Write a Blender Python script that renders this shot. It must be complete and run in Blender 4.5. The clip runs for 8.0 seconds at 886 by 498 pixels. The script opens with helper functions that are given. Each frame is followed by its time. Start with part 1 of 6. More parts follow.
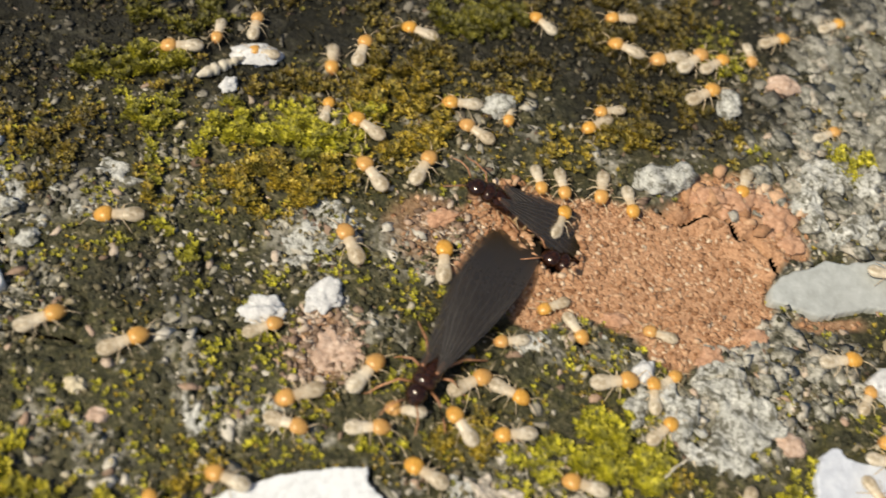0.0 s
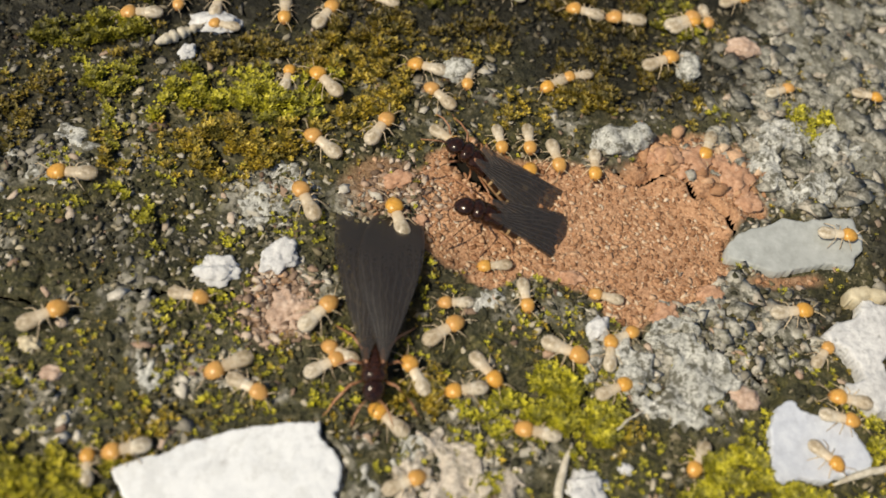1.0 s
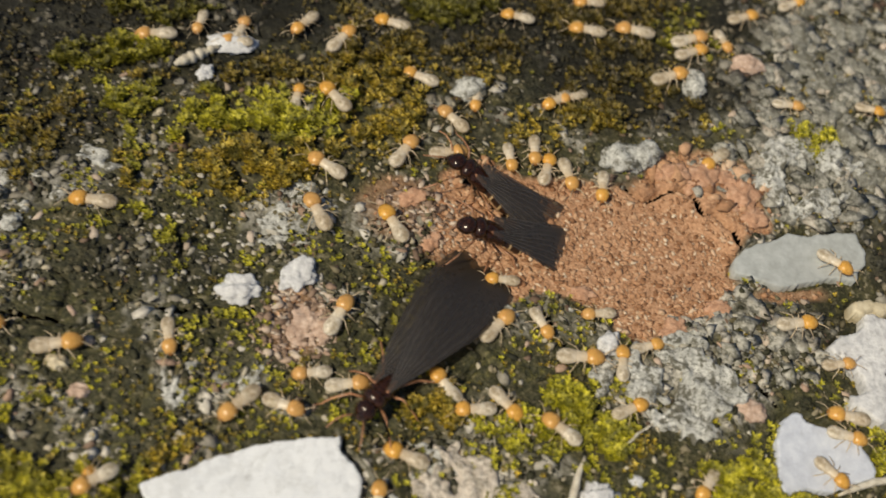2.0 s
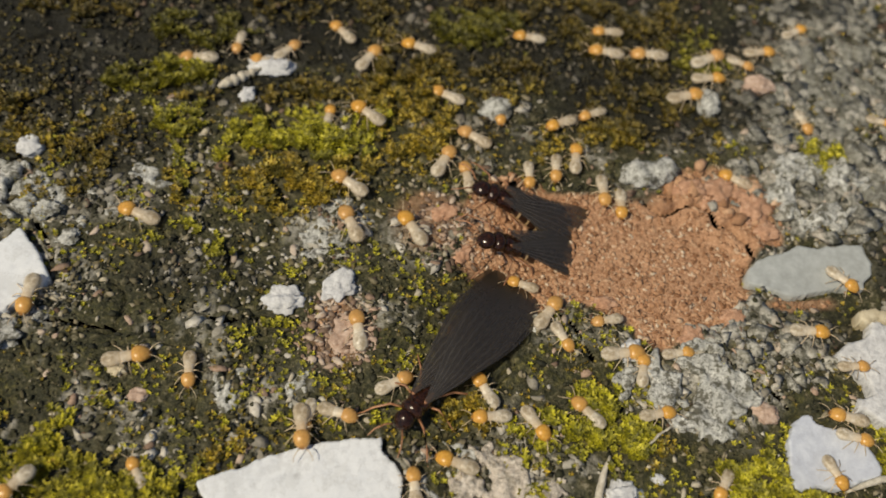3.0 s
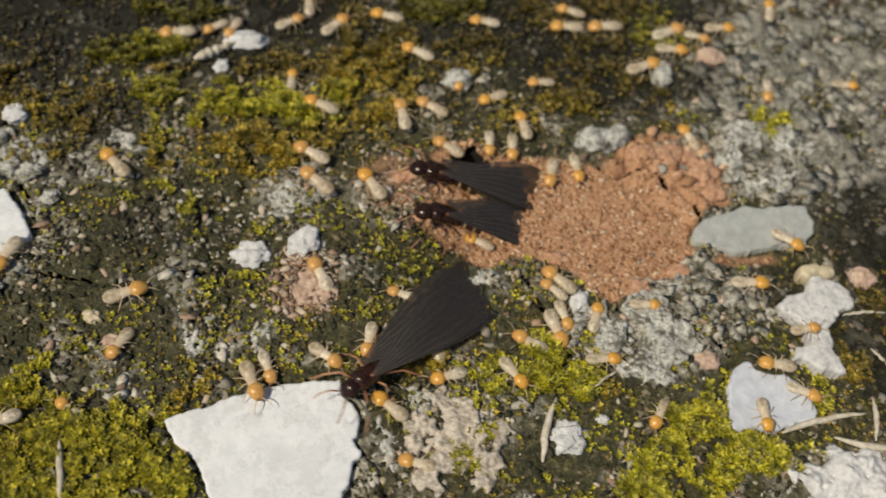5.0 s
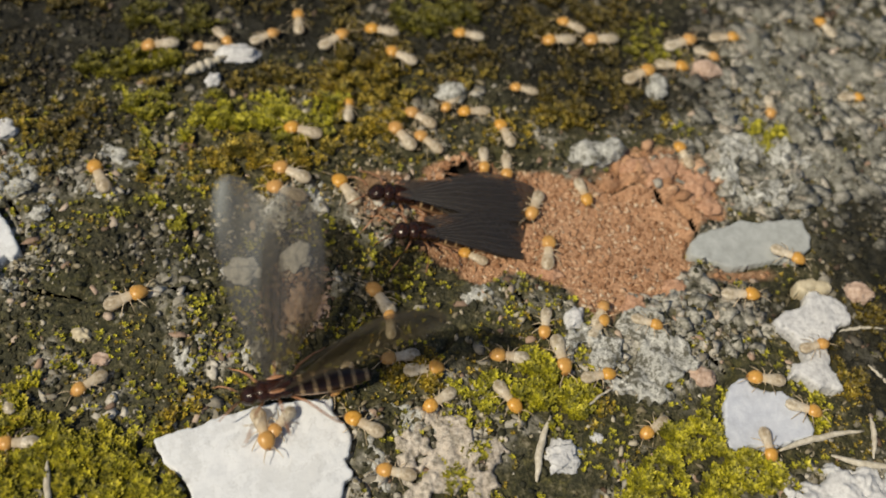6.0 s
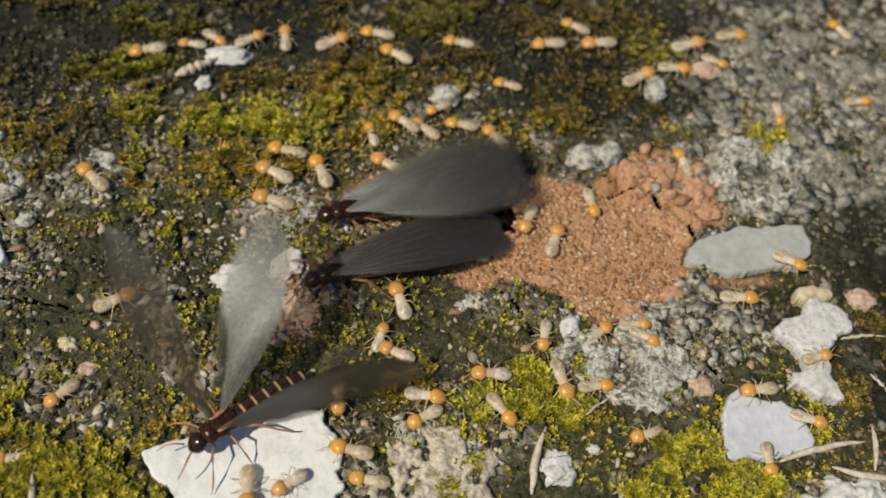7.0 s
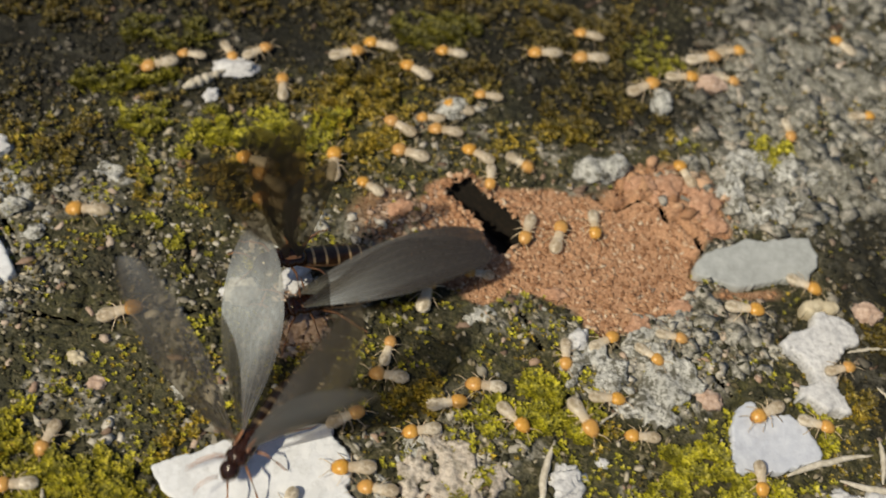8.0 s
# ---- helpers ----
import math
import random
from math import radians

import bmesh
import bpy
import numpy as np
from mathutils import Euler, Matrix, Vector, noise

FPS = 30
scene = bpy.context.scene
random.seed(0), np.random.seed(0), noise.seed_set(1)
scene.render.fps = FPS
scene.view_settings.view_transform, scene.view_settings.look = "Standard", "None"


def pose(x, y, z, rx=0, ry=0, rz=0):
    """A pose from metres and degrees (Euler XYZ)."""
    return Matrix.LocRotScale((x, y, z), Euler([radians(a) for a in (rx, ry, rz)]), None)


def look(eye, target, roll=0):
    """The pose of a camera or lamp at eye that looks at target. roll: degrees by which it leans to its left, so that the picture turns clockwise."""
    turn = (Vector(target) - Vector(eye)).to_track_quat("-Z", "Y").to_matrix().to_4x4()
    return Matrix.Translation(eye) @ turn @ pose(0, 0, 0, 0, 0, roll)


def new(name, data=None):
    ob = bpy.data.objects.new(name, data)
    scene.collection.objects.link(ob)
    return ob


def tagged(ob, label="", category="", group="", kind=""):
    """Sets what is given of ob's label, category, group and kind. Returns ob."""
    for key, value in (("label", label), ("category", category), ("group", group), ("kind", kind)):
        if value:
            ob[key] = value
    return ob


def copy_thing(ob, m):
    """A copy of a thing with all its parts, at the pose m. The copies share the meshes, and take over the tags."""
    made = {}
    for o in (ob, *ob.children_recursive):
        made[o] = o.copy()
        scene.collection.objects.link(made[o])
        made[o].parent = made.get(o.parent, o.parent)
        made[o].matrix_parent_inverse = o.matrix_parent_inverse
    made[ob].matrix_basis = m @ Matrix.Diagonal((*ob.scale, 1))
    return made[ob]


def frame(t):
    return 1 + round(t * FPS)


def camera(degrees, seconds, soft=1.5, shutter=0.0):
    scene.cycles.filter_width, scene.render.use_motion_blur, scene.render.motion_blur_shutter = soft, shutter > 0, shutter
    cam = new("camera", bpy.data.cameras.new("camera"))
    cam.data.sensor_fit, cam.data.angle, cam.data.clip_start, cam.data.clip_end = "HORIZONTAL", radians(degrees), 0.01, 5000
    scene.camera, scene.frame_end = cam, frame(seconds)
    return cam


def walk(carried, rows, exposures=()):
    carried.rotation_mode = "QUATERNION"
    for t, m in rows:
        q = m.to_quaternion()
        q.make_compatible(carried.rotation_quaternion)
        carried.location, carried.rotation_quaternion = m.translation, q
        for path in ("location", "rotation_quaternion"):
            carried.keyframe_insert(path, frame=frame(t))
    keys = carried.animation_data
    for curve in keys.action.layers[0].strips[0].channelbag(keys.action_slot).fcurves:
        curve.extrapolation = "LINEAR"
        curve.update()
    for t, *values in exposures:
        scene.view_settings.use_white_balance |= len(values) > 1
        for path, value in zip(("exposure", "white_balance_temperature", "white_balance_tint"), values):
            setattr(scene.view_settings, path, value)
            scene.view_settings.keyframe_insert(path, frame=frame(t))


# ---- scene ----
# One unit of the plan is 12.5 mm; U turns it into metres.
U = 0.0125
cam = camera(49.5, 8.0, soft=1.7, shutter=1.0)
cam.data.dof.use_dof, cam.data.dof.focus_distance, cam.data.dof.aperture_fstop = True, 8.2 * U, 20.0
PATH = [
    (0, (0.091, 0.525, 6.943), (0.052, 1.529, 5.213), 11.6),
    (0.5, (0.397, 0.423, 6.941), (0.344, 1.429, 5.213), 10.6),
    (1, (0.572, 0.306, 6.838), (0.521, 1.31, 5.109), 10.3),
    (1.5, (0.547, 0.36, 6.909), (0.5, 1.358, 5.176), 10.3),
    (3, (0.15, 0.106, 7.582), (0.098, 1.102, 5.849), 9.9),
    (3.5, (0.166, -0.06, 7.755), (0.102, 0.945, 6.027), 9.2),
    (4, (0.367, -0.278, 7.815), (0.289, 0.735, 6.093), 8.5),
    (4.5, (0.664, -0.391, 7.704), (0.582, 0.629, 5.985), 8.3),
    (5, (0.752, -0.47, 7.774), (0.67, 0.545, 6.053), 8.3),
    (5.2, (0.82, -0.476, 7.77), (0.732, 0.553, 6.057), 8.0),
    (6.5, (0.765, -0.203, 7.739), (0.685, 0.815, 6.019), 8.3),
    (7, (0.819, -0.143, 7.681), (0.736, 0.871, 5.959), 8.1),
    (7.5, (0.822, -0.119, 7.679), (0.742, 0.898, 5.959), 8.3),
    (8, (0.685, -0.1, 7.733), (0.61, 0.922, 6.015), 8.6),
]
walk(cam, [(t, look(Vector(eye) * U, Vector(target) * U, roll)) for t, eye, target, roll in PATH],
     [(0, 0.3), (1, 0.15), (1.5, 0.03), (3, -0.2), (4, -0.2), (5, -0.15), (6.5, -0.11), (8, -0.07)])

# ---- light ----
SUN_FROM = Vector((-0.42, -0.38, 0.82)).normalized()
world = bpy.data.worlds.new("sky")
scene.world = world
world.use_nodes = True
sky = world.node_tree.nodes.new("ShaderNodeTexSky")
sky.sky_type, sky.sun_disc = "NISHITA", False
sky.sun_elevation = math.asin(SUN_FROM.z)
sky.sun_rotation = math.atan2(SUN_FROM.x, SUN_FROM.y)
world.node_tree.nodes["Background"].inputs[1].default_value = 0.055
world.node_tree.links.new(sky.outputs[0], world.node_tree.nodes["Background"].inputs[0])
sun = new("sun", bpy.data.lights.new("sun", "SUN"))
sun.data.energy, sun.data.angle, sun.data.color = 3.7, radians(0.6), (1.0, 0.87, 0.64)
sun.matrix_world = look(SUN_FROM * 5, (0, 0, 0))


# ---- materials ----
class Nodes:
    """A short way to write node materials."""

    def __init__(self, name):
        self.mat = bpy.data.materials.new(name)
        self.mat.use_nodes = True
        self.tree = self.mat.node_tree
        self.bsdf = self.tree.nodes["Principled BSDF"]
        self.where = self.tree.nodes.new("ShaderNodeTexCoord").outputs["Object"]

    def node(self, kind, values=None, **props):
        n = self.tree.nodes.new(kind)
        for k, v in props.items():
            setattr(n, k, v)
        for k, v in (values or {}).items():
            self.put(n.inputs[k], v)
        return n

    def put(self, socket, v):
        if isinstance(v, bpy.types.NodeSocket):
            self.tree.links.new(v, socket)
        else:
            socket.default_value = v

    def noise(self, size, detail=4.0, rough=0.6, where=None):
        """Noise whose lumps are about size units of the plan across."""
        return self.node("ShaderNodeTexNoise", {"Vector": where or self.where, "Scale": 1 / (size * U), "Detail": detail, "Roughness": rough}).outputs["Fac"]

    def cells(self, size, out="Distance", feature="F1"):
        return self.node("ShaderNodeTexVoronoi", {"Vector": self.where, "Scale": 1 / (size * U)}, feature=feature).outputs[out]

    def ramp(self, fac, *stops):
        n = self.node("ShaderNodeValToRGB", {"Fac": fac})
        e = n.color_ramp.elements
        while len(e) < len(stops):
            e.new(0.5)
        for el, (at, c) in zip(e, stops):
            el.position, el.color = at, (*c, 1) if len(c) == 3 else c
        return n.outputs[0]

    def math(self, op, a, b=0.0, clamp=False):
        return self.node("ShaderNodeMath", {0: a, 1: b}, operation=op, use_clamp=clamp).outputs[0]

    def mix(self, fac, a, b, kind="MIX"):
        n = self.node("ShaderNodeMix", data_type="RGBA", blend_type=kind)
        for k, v in ((0, fac), (6, a), (7, b)):
            self.put(n.inputs[k], (*v, 1) if isinstance(v, tuple) and len(v) == 3 else v)
        return n.outputs[2]

    def field(self, name):
        return self.node("ShaderNodeAttribute", attribute_name=name).outputs["Fac"]

    def island(self):
        return self.node("ShaderNodeNewGeometry").outputs["Random Per Island"]

    def chance(self):
        return self.node("ShaderNodeObjectInfo").outputs["Random"]

    def done(self, colour, rough=0.8, bump=None, strength=0.5, depth=0.02, **inputs):
        self.put(self.bsdf.inputs["Base Color"], (*colour, 1) if isinstance(colour, tuple) else colour)
        self.put(self.bsdf.inputs["Roughness"], rough)
        if bump is not None:
            n = self.node("ShaderNodeBump", {"Height": bump, "Strength": strength, "Distance": depth * U})
            self.put(self.bsdf.inputs["Normal"], n.outputs[0])
        for k, v in inputs.items():
            self.put(self.bsdf.inputs[k.replace("_", " ")], v)
        return self.mat


def ground_material():
    n = Nodes("crusted_ground")
    coarse, fine, grit = n.noise(0.5), n.noise(0.09), n.noise(0.03, 3)
    crust = n.ramp(fine, (0.3, (0.01, 0.011, 0.005)), (0.5, (0.034, 0.034, 0.013)), (0.6, (0.088, 0.078, 0.034)), (0.7, (0.36, 0.325, 0.235)))
    crust = n.mix(n.math("MULTIPLY", coarse, 0.7), crust, n.ramp(grit, (0.35, (0.011, 0.014, 0.006)), (0.53, (0.045, 0.048, 0.02)), (0.68, (0.24, 0.215, 0.14))))
    film = n.ramp(n.noise(0.28, 5, 0.7), (0.5, (0, 0, 0)), (0.64, (0.75, 0.75, 0.75)))
    crust = n.mix(film, crust, n.ramp(n.noise(0.045, 4), (0.32, (0.016, 0.018, 0.006)), (0.5, (0.048, 0.05, 0.014)), (0.66, (0.16, 0.145, 0.03))))
    pale = n.ramp(n.noise(0.07), (0.36, (0.035, 0.036, 0.024)), (0.46, (0.24, 0.23, 0.19)), (0.56, (0.47, 0.455, 0.41)), (0.7, (0.66, 0.645, 0.6)))
    colour = n.mix(n.field("pale"), crust, pale)
    clay = n.ramp(n.noise(0.035, 5, 0.7), (0.3, (0.2, 0.095, 0.045)), (0.42, (0.4, 0.22, 0.12)), (0.55, (0.54, 0.315, 0.18)), (0.72, (0.74, 0.51, 0.35)))
    clay = n.mix(n.math("MULTIPLY", n.noise(0.6), 0.35), clay, (0.42, 0.25, 0.17))
    colour = n.mix(n.field("clay"), colour, clay)
    moss = n.ramp(n.noise(0.12), (0.3, (0.014, 0.013, 0.004)), (0.5, (0.052, 0.042, 0.008)), (0.7, (0.17, 0.135, 0.018)))
    colour = n.mix(n.field("moss"), colour, moss)
    # Multiplies the ground colour down inside the darkened patches.
    colour = n.mix(n.field("darkening"), colour, n.mix(0.95, colour, (0.1, 0.1, 0.07), "MULTIPLY"))
    relief = n.math("ADD", n.math("MULTIPLY", fine, 0.7), n.math("MULTIPLY", grit, 0.4))
    return n.done(colour, n.ramp(coarse, (0.3, (0.62,) * 3), (0.7, (0.92,) * 3)), relief, 0.9, 0.05)


def moss_material():
    n = Nodes("moss_leaves")
    r = n.island()
    green = n.ramp(r, (0.0, (0.1, 0.1, 0.009)), (0.4, (0.36, 0.345, 0.013)), (0.8, (0.6, 0.55, 0.022)), (1.0, (0.68, 0.62, 0.09)))
    olive = n.ramp(r, (0.0, (0.045, 0.032, 0.004)), (0.5, (0.29, 0.2, 0.012)), (0.85, (0.56, 0.41, 0.026)), (1.0, (0.7, 0.56, 0.13)))
    c = n.mix(n.ramp(n.field("dry"), (0.3, (0, 0, 0)), (0.7, (1, 1, 1))), green, olive)
    c = n.mix(n.ramp(n.noise(0.1, 3), (0.38, (0.75,) * 3), (0.6, (0, 0, 0))), c, (0.05, 0.055, 0.01))
    c = n.mix(n.field("darkening"), c, n.mix(0.8, c, (0.16, 0.16, 0.14), "MULTIPLY"))
    return n.done(c, 0.6, Subsurface_Weight=0.0)


def grain_material(name, *stops, rough=0.75, mottle=0.0):
    n = Nodes(name)
    c = n.ramp(n.island(), *stops)
    f = n.noise(0.03, 3)
    if mottle:
        c = n.mix(n.ramp(n.noise(0.09, 4, 0.7), (0.44, (0, 0, 0)), (0.56, (mottle,) * 3)), c, (0.62, 0.61, 0.56))
        c = n.mix(n.ramp(n.noise(0.07, 4, 0.7), (0.5, (0, 0, 0)), (0.6, (mottle,) * 3)), c, (0.05, 0.052, 0.035))
    c = n.mix(0.75, c, n.ramp(f, (0.3, (0.55, 0.54, 0.5)), (0.7, (1, 1, 1))), "MULTIPLY")
    c = n.mix(n.field("darkening"), c, n.mix(0.8, c, (0.2, 0.19, 0.16), "MULTIPLY"))
    return n.done(c, rough, f, 0.5, 0.01)


def stone_material(name, low, mid, high, size=0.06, spots=0.0, spot=(0.2, 0.19, 0.18), rough=0.7, depth=0.02, cracks=0.0):
    n = Nodes(name)
    c = n.ramp(n.noise(size, 6, 0.65), (0.28, low), (0.5, mid), (0.72, high))
    wide = n.noise(size * 7, 3)
    c = n.mix(n.ramp(wide, (0.45, (0, 0, 0)), (0.75, (0.5, 0.5, 0.5))), c, low)
    pits = n.cells(size * 2.2)
    if spots:
        c = n.mix(n.ramp(pits, (0.0, (spots,) * 3), (0.16, (0, 0, 0))), c, spot)
    if cracks:
        gap = n.noise(size * 4, 5, 0.7)
        c = n.mix(n.ramp(gap, (0.485, (0, 0, 0)), (0.5, (cracks,) * 3), (0.515, (0, 0, 0))), c, (0.03, 0.03, 0.02))
        c = n.mix(n.ramp(n.noise(size * 2.2, 5, 0.7), (0.5, (0, 0, 0)), (0.58, (cracks,) * 3)), c, (0.07, 0.065, 0.04))
    relief = n.math("ADD", n.math("MULTIPLY", n.noise(size * 0.8), 0.6), n.math("MULTIPLY", n.ramp(pits, (0.0, (0, 0, 0)), (0.25, (1, 1, 1))), 0.4))
    return n.done(c, rough, relief, 0.55, depth)


def skin_material(name, base, light, rough=0.35, sss=0.25):
    n = Nodes(name)
    f = n.noise(0.03, 3)
    c = n.mix(n.ramp(f, (0.35, (0, 0, 0)), (0.7, (1, 1, 1))), base, light)
    tint = n.math("ADD", n.math("MULTIPLY", n.chance(), 0.5), 0.7)
    n2 = n.node("ShaderNodeHueSaturation", {"Value": tint, "Color": c})
    n.bsdf.subsurface_method = "BURLEY"
    return n.done(n2.outputs[0], rough, f, 0.25, 0.005, Subsurface_Weight=sss, Subsurface_Radius=(0.0004, 0.0003, 0.0002), Subsurface_Scale=1.0)


def wing_material():
    n = Nodes("wing_membrane")
    across, along = n.field("across"), n.field("along")
    fan = n.math("MULTIPLY", n.math("ADD", across, n.math("MULTIPLY", along, 0.12)), 46.0)
    bent = n.math("ADD", fan, n.math("ADD", n.math("MULTIPLY", n.noise(0.35, 2), 9.0), n.math("MULTIPLY", n.noise(0.12, 3), 2.5)))
    faint = n.ramp(n.noise(0.2, 3), (0.35, (0.2,) * 3), (0.6, (1, 1, 1)))
    vein = n.math("MULTIPLY", n.math("MULTIPLY", n.ramp(n.math("SINE", bent), (0.5, (0, 0, 0)), (0.95, (1, 1, 1))), n.ramp(along, (0.1, (1, 1, 1)), (0.6, (0.06,) * 3))), faint)
    fine = n.noise(0.03, 3)
    c = n.mix(n.math("MULTIPLY", vein, 0.14), n.ramp(fine, (0.3, (0.03, 0.021, 0.01)), (0.7, (0.054, 0.037, 0.018))), (0.42, 0.37, 0.3))
    n.done(c, n.ramp(fine, (0.3, (0.46,) * 3), (0.7, (0.54,) * 3)), n.math("ADD", n.math("MULTIPLY", vein, 0.07), n.math("MULTIPLY", fine, 0.3)), 0.3, 0.008, Specular_IOR_Level=0.75, IOR=1.9, Specular_Tint=(0.74, 0.86, 1.0, 1.0))
    clear = n.node("ShaderNodeBsdfTransparent", {"Color": (0.7, 0.64, 0.5, 1)})
    blend = n.node("ShaderNodeMixShader", {0: n.mix(vein, (0.42,) * 3, (0.28,) * 3), 1: n.bsdf.outputs[0], 2: clear.outputs[0]})
    n.tree.links.new(blend.outputs[0], n.tree.nodes["Material Output"].inputs[0])
    return n.mat


def abdomen_material():
    n = Nodes("banded_abdomen")
    along = n.field("along")
    band = n.ramp(n.math("SINE", n.math("MULTIPLY", along, 56.0)), (0.0, (0, 0, 0)), (0.75, (0, 0, 0)), (0.92, (1, 1, 1)))
    c = n.mix(band, n.ramp(n.noise(0.04), (0.3, (0.018, 0.009, 0.006)), (0.7, (0.055, 0.026, 0.014))), (0.5, 0.36, 0.2))
    belly = n.ramp(n.field("under"), (0.38, (0, 0, 0)), (0.5, (1, 1, 1)))
    c = n.mix(belly, c, n.ramp(n.noise(0.05), (0.3, (0.34, 0.17, 0.08)), (0.7, (0.62, 0.42, 0.25))))
    return n.done(c, 0.32, n.noise(0.03), 0.3, 0.006)


def belly_material():
    """Pale, slightly see-through skin with the dark gut inside."""
    n = Nodes("pale_abdomen")
    f, g = n.noise(0.04, 4), n.noise(0.05, 3)
    c = n.ramp(f, (0.3, (0.66, 0.57, 0.43)), (0.7, (0.94, 0.9, 0.8)))
    c = n.mix(n.math("MULTIPLY", n.ramp(n.math("ADD", n.field("along"), 0.5), (0.46, (0, 0, 0)), (0.56, (1, 1, 1))), 0.45), c, (0.8, 0.55, 0.24))
    rear = n.ramp(n.math("MULTIPLY", n.field("along"), -1 / 0.22), (0.2, (0, 0, 0)), (0.55, (1, 1, 1)))
    back = n.ramp(n.field("under"), (0.04, (1, 1, 1)), (0.22, (0.25, 0.25, 0.25)))
    gut = n.math("MULTIPLY", n.math("MULTIPLY", n.ramp(g, (0.34, (0, 0, 0)), (0.54, (1, 1, 1))), rear), back)
    c = n.mix(n.math("MULTIPLY", gut, 0.7), c, (0.27, 0.21, 0.12))
    c = n.mix(n.chance(), c, n.mix(0.5, c, (0.95, 0.85, 0.72), "MULTIPLY"))
    n.done(c, 0.36, f, 0.3, 0.006)
    clear = n.node("ShaderNodeBsdfTransparent", {"Color": (0.9, 0.84, 0.74, 1)})
    blend = n.node("ShaderNodeMixShader", {0: n.math("ADD", n.math("MULTIPLY", n.chance(), 0.22), 0.18), 1: n.bsdf.outputs[0], 2: clear.outputs[0]})
    n.tree.links.new(blend.outputs[0], n.tree.nodes["Material Output"].inputs[0])
    return n.mat


def head_material():
    """Amber skin, paler and browner on some."""
    n = Nodes("amber_head")
    f = n.noise(0.03, 3)
    c = n.mix(n.ramp(f, (0.35, (0, 0, 0)), (0.7, (1, 1, 1))), (0.58, 0.28, 0.035), (0.72, 0.41, 0.085))
    c = n.mix(n.math("MULTIPLY", n.chance(), 0.55), c, (0.52, 0.31, 0.15))
    front = n.ramp(n.math("DIVIDE", n.field("along"), 0.21), (0.86, (0, 0, 0)), (0.95, (0.7, 0.7, 0.7)))
    c = n.mix(front, c, (0.2, 0.08, 0.03))
    n.bsdf.subsurface_method = "BURLEY"
    return n.done(c, 0.3, f, 0.25, 0.005, Subsurface_Weight=0.2, Subsurface_Radius=(0.0004, 0.0003, 0.0002), Subsurface_Scale=1.0)


GROUND = ground_material()
MOSS = moss_material()
GRIT = grain_material("grit", (0.0, (0.016, 0.018, 0.008)), (0.5, (0.045, 0.045, 0.02)), (0.72, (0.13, 0.11, 0.052)), (0.88, (0.36, 0.315, 0.22)), (1.0, (0.64, 0.59, 0.48)))
CLAY = grain_material("clay_crumbs", (0.0, (0.28, 0.13, 0.06)), (0.5, (0.55, 0.31, 0.175)), (0.85, (0.7, 0.46, 0.3)), (1.0, (0.82, 0.68, 0.53)))
GRAVEL = grain_material("grey_gravel", (0.0, (0.06, 0.062, 0.045)), (0.4, (0.13, 0.13, 0.11)), (0.85, (0.37, 0.37, 0.34)), (1.0, (0.5, 0.44, 0.37)), mottle=0.6)
PEBBLE = grain_material("lichened_pebbles", (0.0, (0.1, 0.1, 0.075)), (0.4, (0.27, 0.265, 0.22)), (0.8, (0.5, 0.485, 0.43)), (1.0, (0.62, 0.5, 0.4)), mottle=0.8)
RUBBLE = grain_material("pinkish_rubble", (0.0, (0.12, 0.075, 0.05)), (0.35, (0.3, 0.21, 0.155)), (0.6, (0.5, 0.35, 0.265)), (1.0, (0.7, 0.6, 0.51)))
FLECK = grain_material("pale_flecks", (0.0, (0.26, 0.24, 0.2)), (0.4, (0.42, 0.4, 0.35)), (1.0, (0.72, 0.69, 0.63)))
CLOD = stone_material("clay_clod", (0.3, 0.155, 0.09), (0.5, 0.29, 0.185), (0.68, 0.45, 0.32), 0.05, 0.4, (0.25, 0.12, 0.07), 0.85, 0.03)
PLASTER = stone_material("white_plaster", (0.67, 0.71, 0.775), (0.79, 0.83, 0.89), (0.83, 0.87, 0.925), 0.12, 0.6, (0.36, 0.36, 0.37), 0.8, 0.02, 0.12)
CHALK = stone_material("chalk", (0.4, 0.41, 0.43), (0.64, 0.655, 0.685), (0.78, 0.8, 0.82), 0.06, 0.6, (0.26, 0.26, 0.25), 0.85, 0.04)
SLATE = stone_material("blue_grey_slab", (0.34, 0.36, 0.36), (0.42, 0.45, 0.455), (0.5, 0.53, 0.54), 0.09, 0.35, (0.2, 0.21, 0.21), 0.6)
BLUE = stone_material("pale_blue_slab", (0.48, 0.52, 0.62), (0.58, 0.63, 0.74), (0.68, 0.73, 0.83), 0.09, 0.3, (0.3, 0.32, 0.36), 0.6)
LICHEN = stone_material("lichened_rock", (0.2, 0.205, 0.19), (0.54, 0.55, 0.53), (0.78, 0.79, 0.77), 0.04, 0.85, (0.05, 0.055, 0.045), 0.85, 0.04, 0.85)
CREAM = stone_material("cream_stone", (0.42, 0.36, 0.24), (0.6, 0.53, 0.38), (0.7, 0.65, 0.5), 0.07, 0.0, rough=0.6)
ROSE = stone_material("rose_stone", (0.3, 0.2, 0.15), (0.52, 0.38, 0.3), (0.7, 0.58, 0.5), 0.05, 0.5, (0.1, 0.07, 0.05))
STRAW = stone_material("dry_straw", (0.4, 0.36, 0.28), (0.6, 0.56, 0.47), (0.76, 0.73, 0.65), 0.05, 0.0, rough=0.6)
AMBER = head_material()
PALE_SKIN = belly_material()
LEG_SKIN = skin_material("pale_leg", (0.5, 0.4, 0.26), (0.7, 0.58, 0.42), 0.4, 0.0)
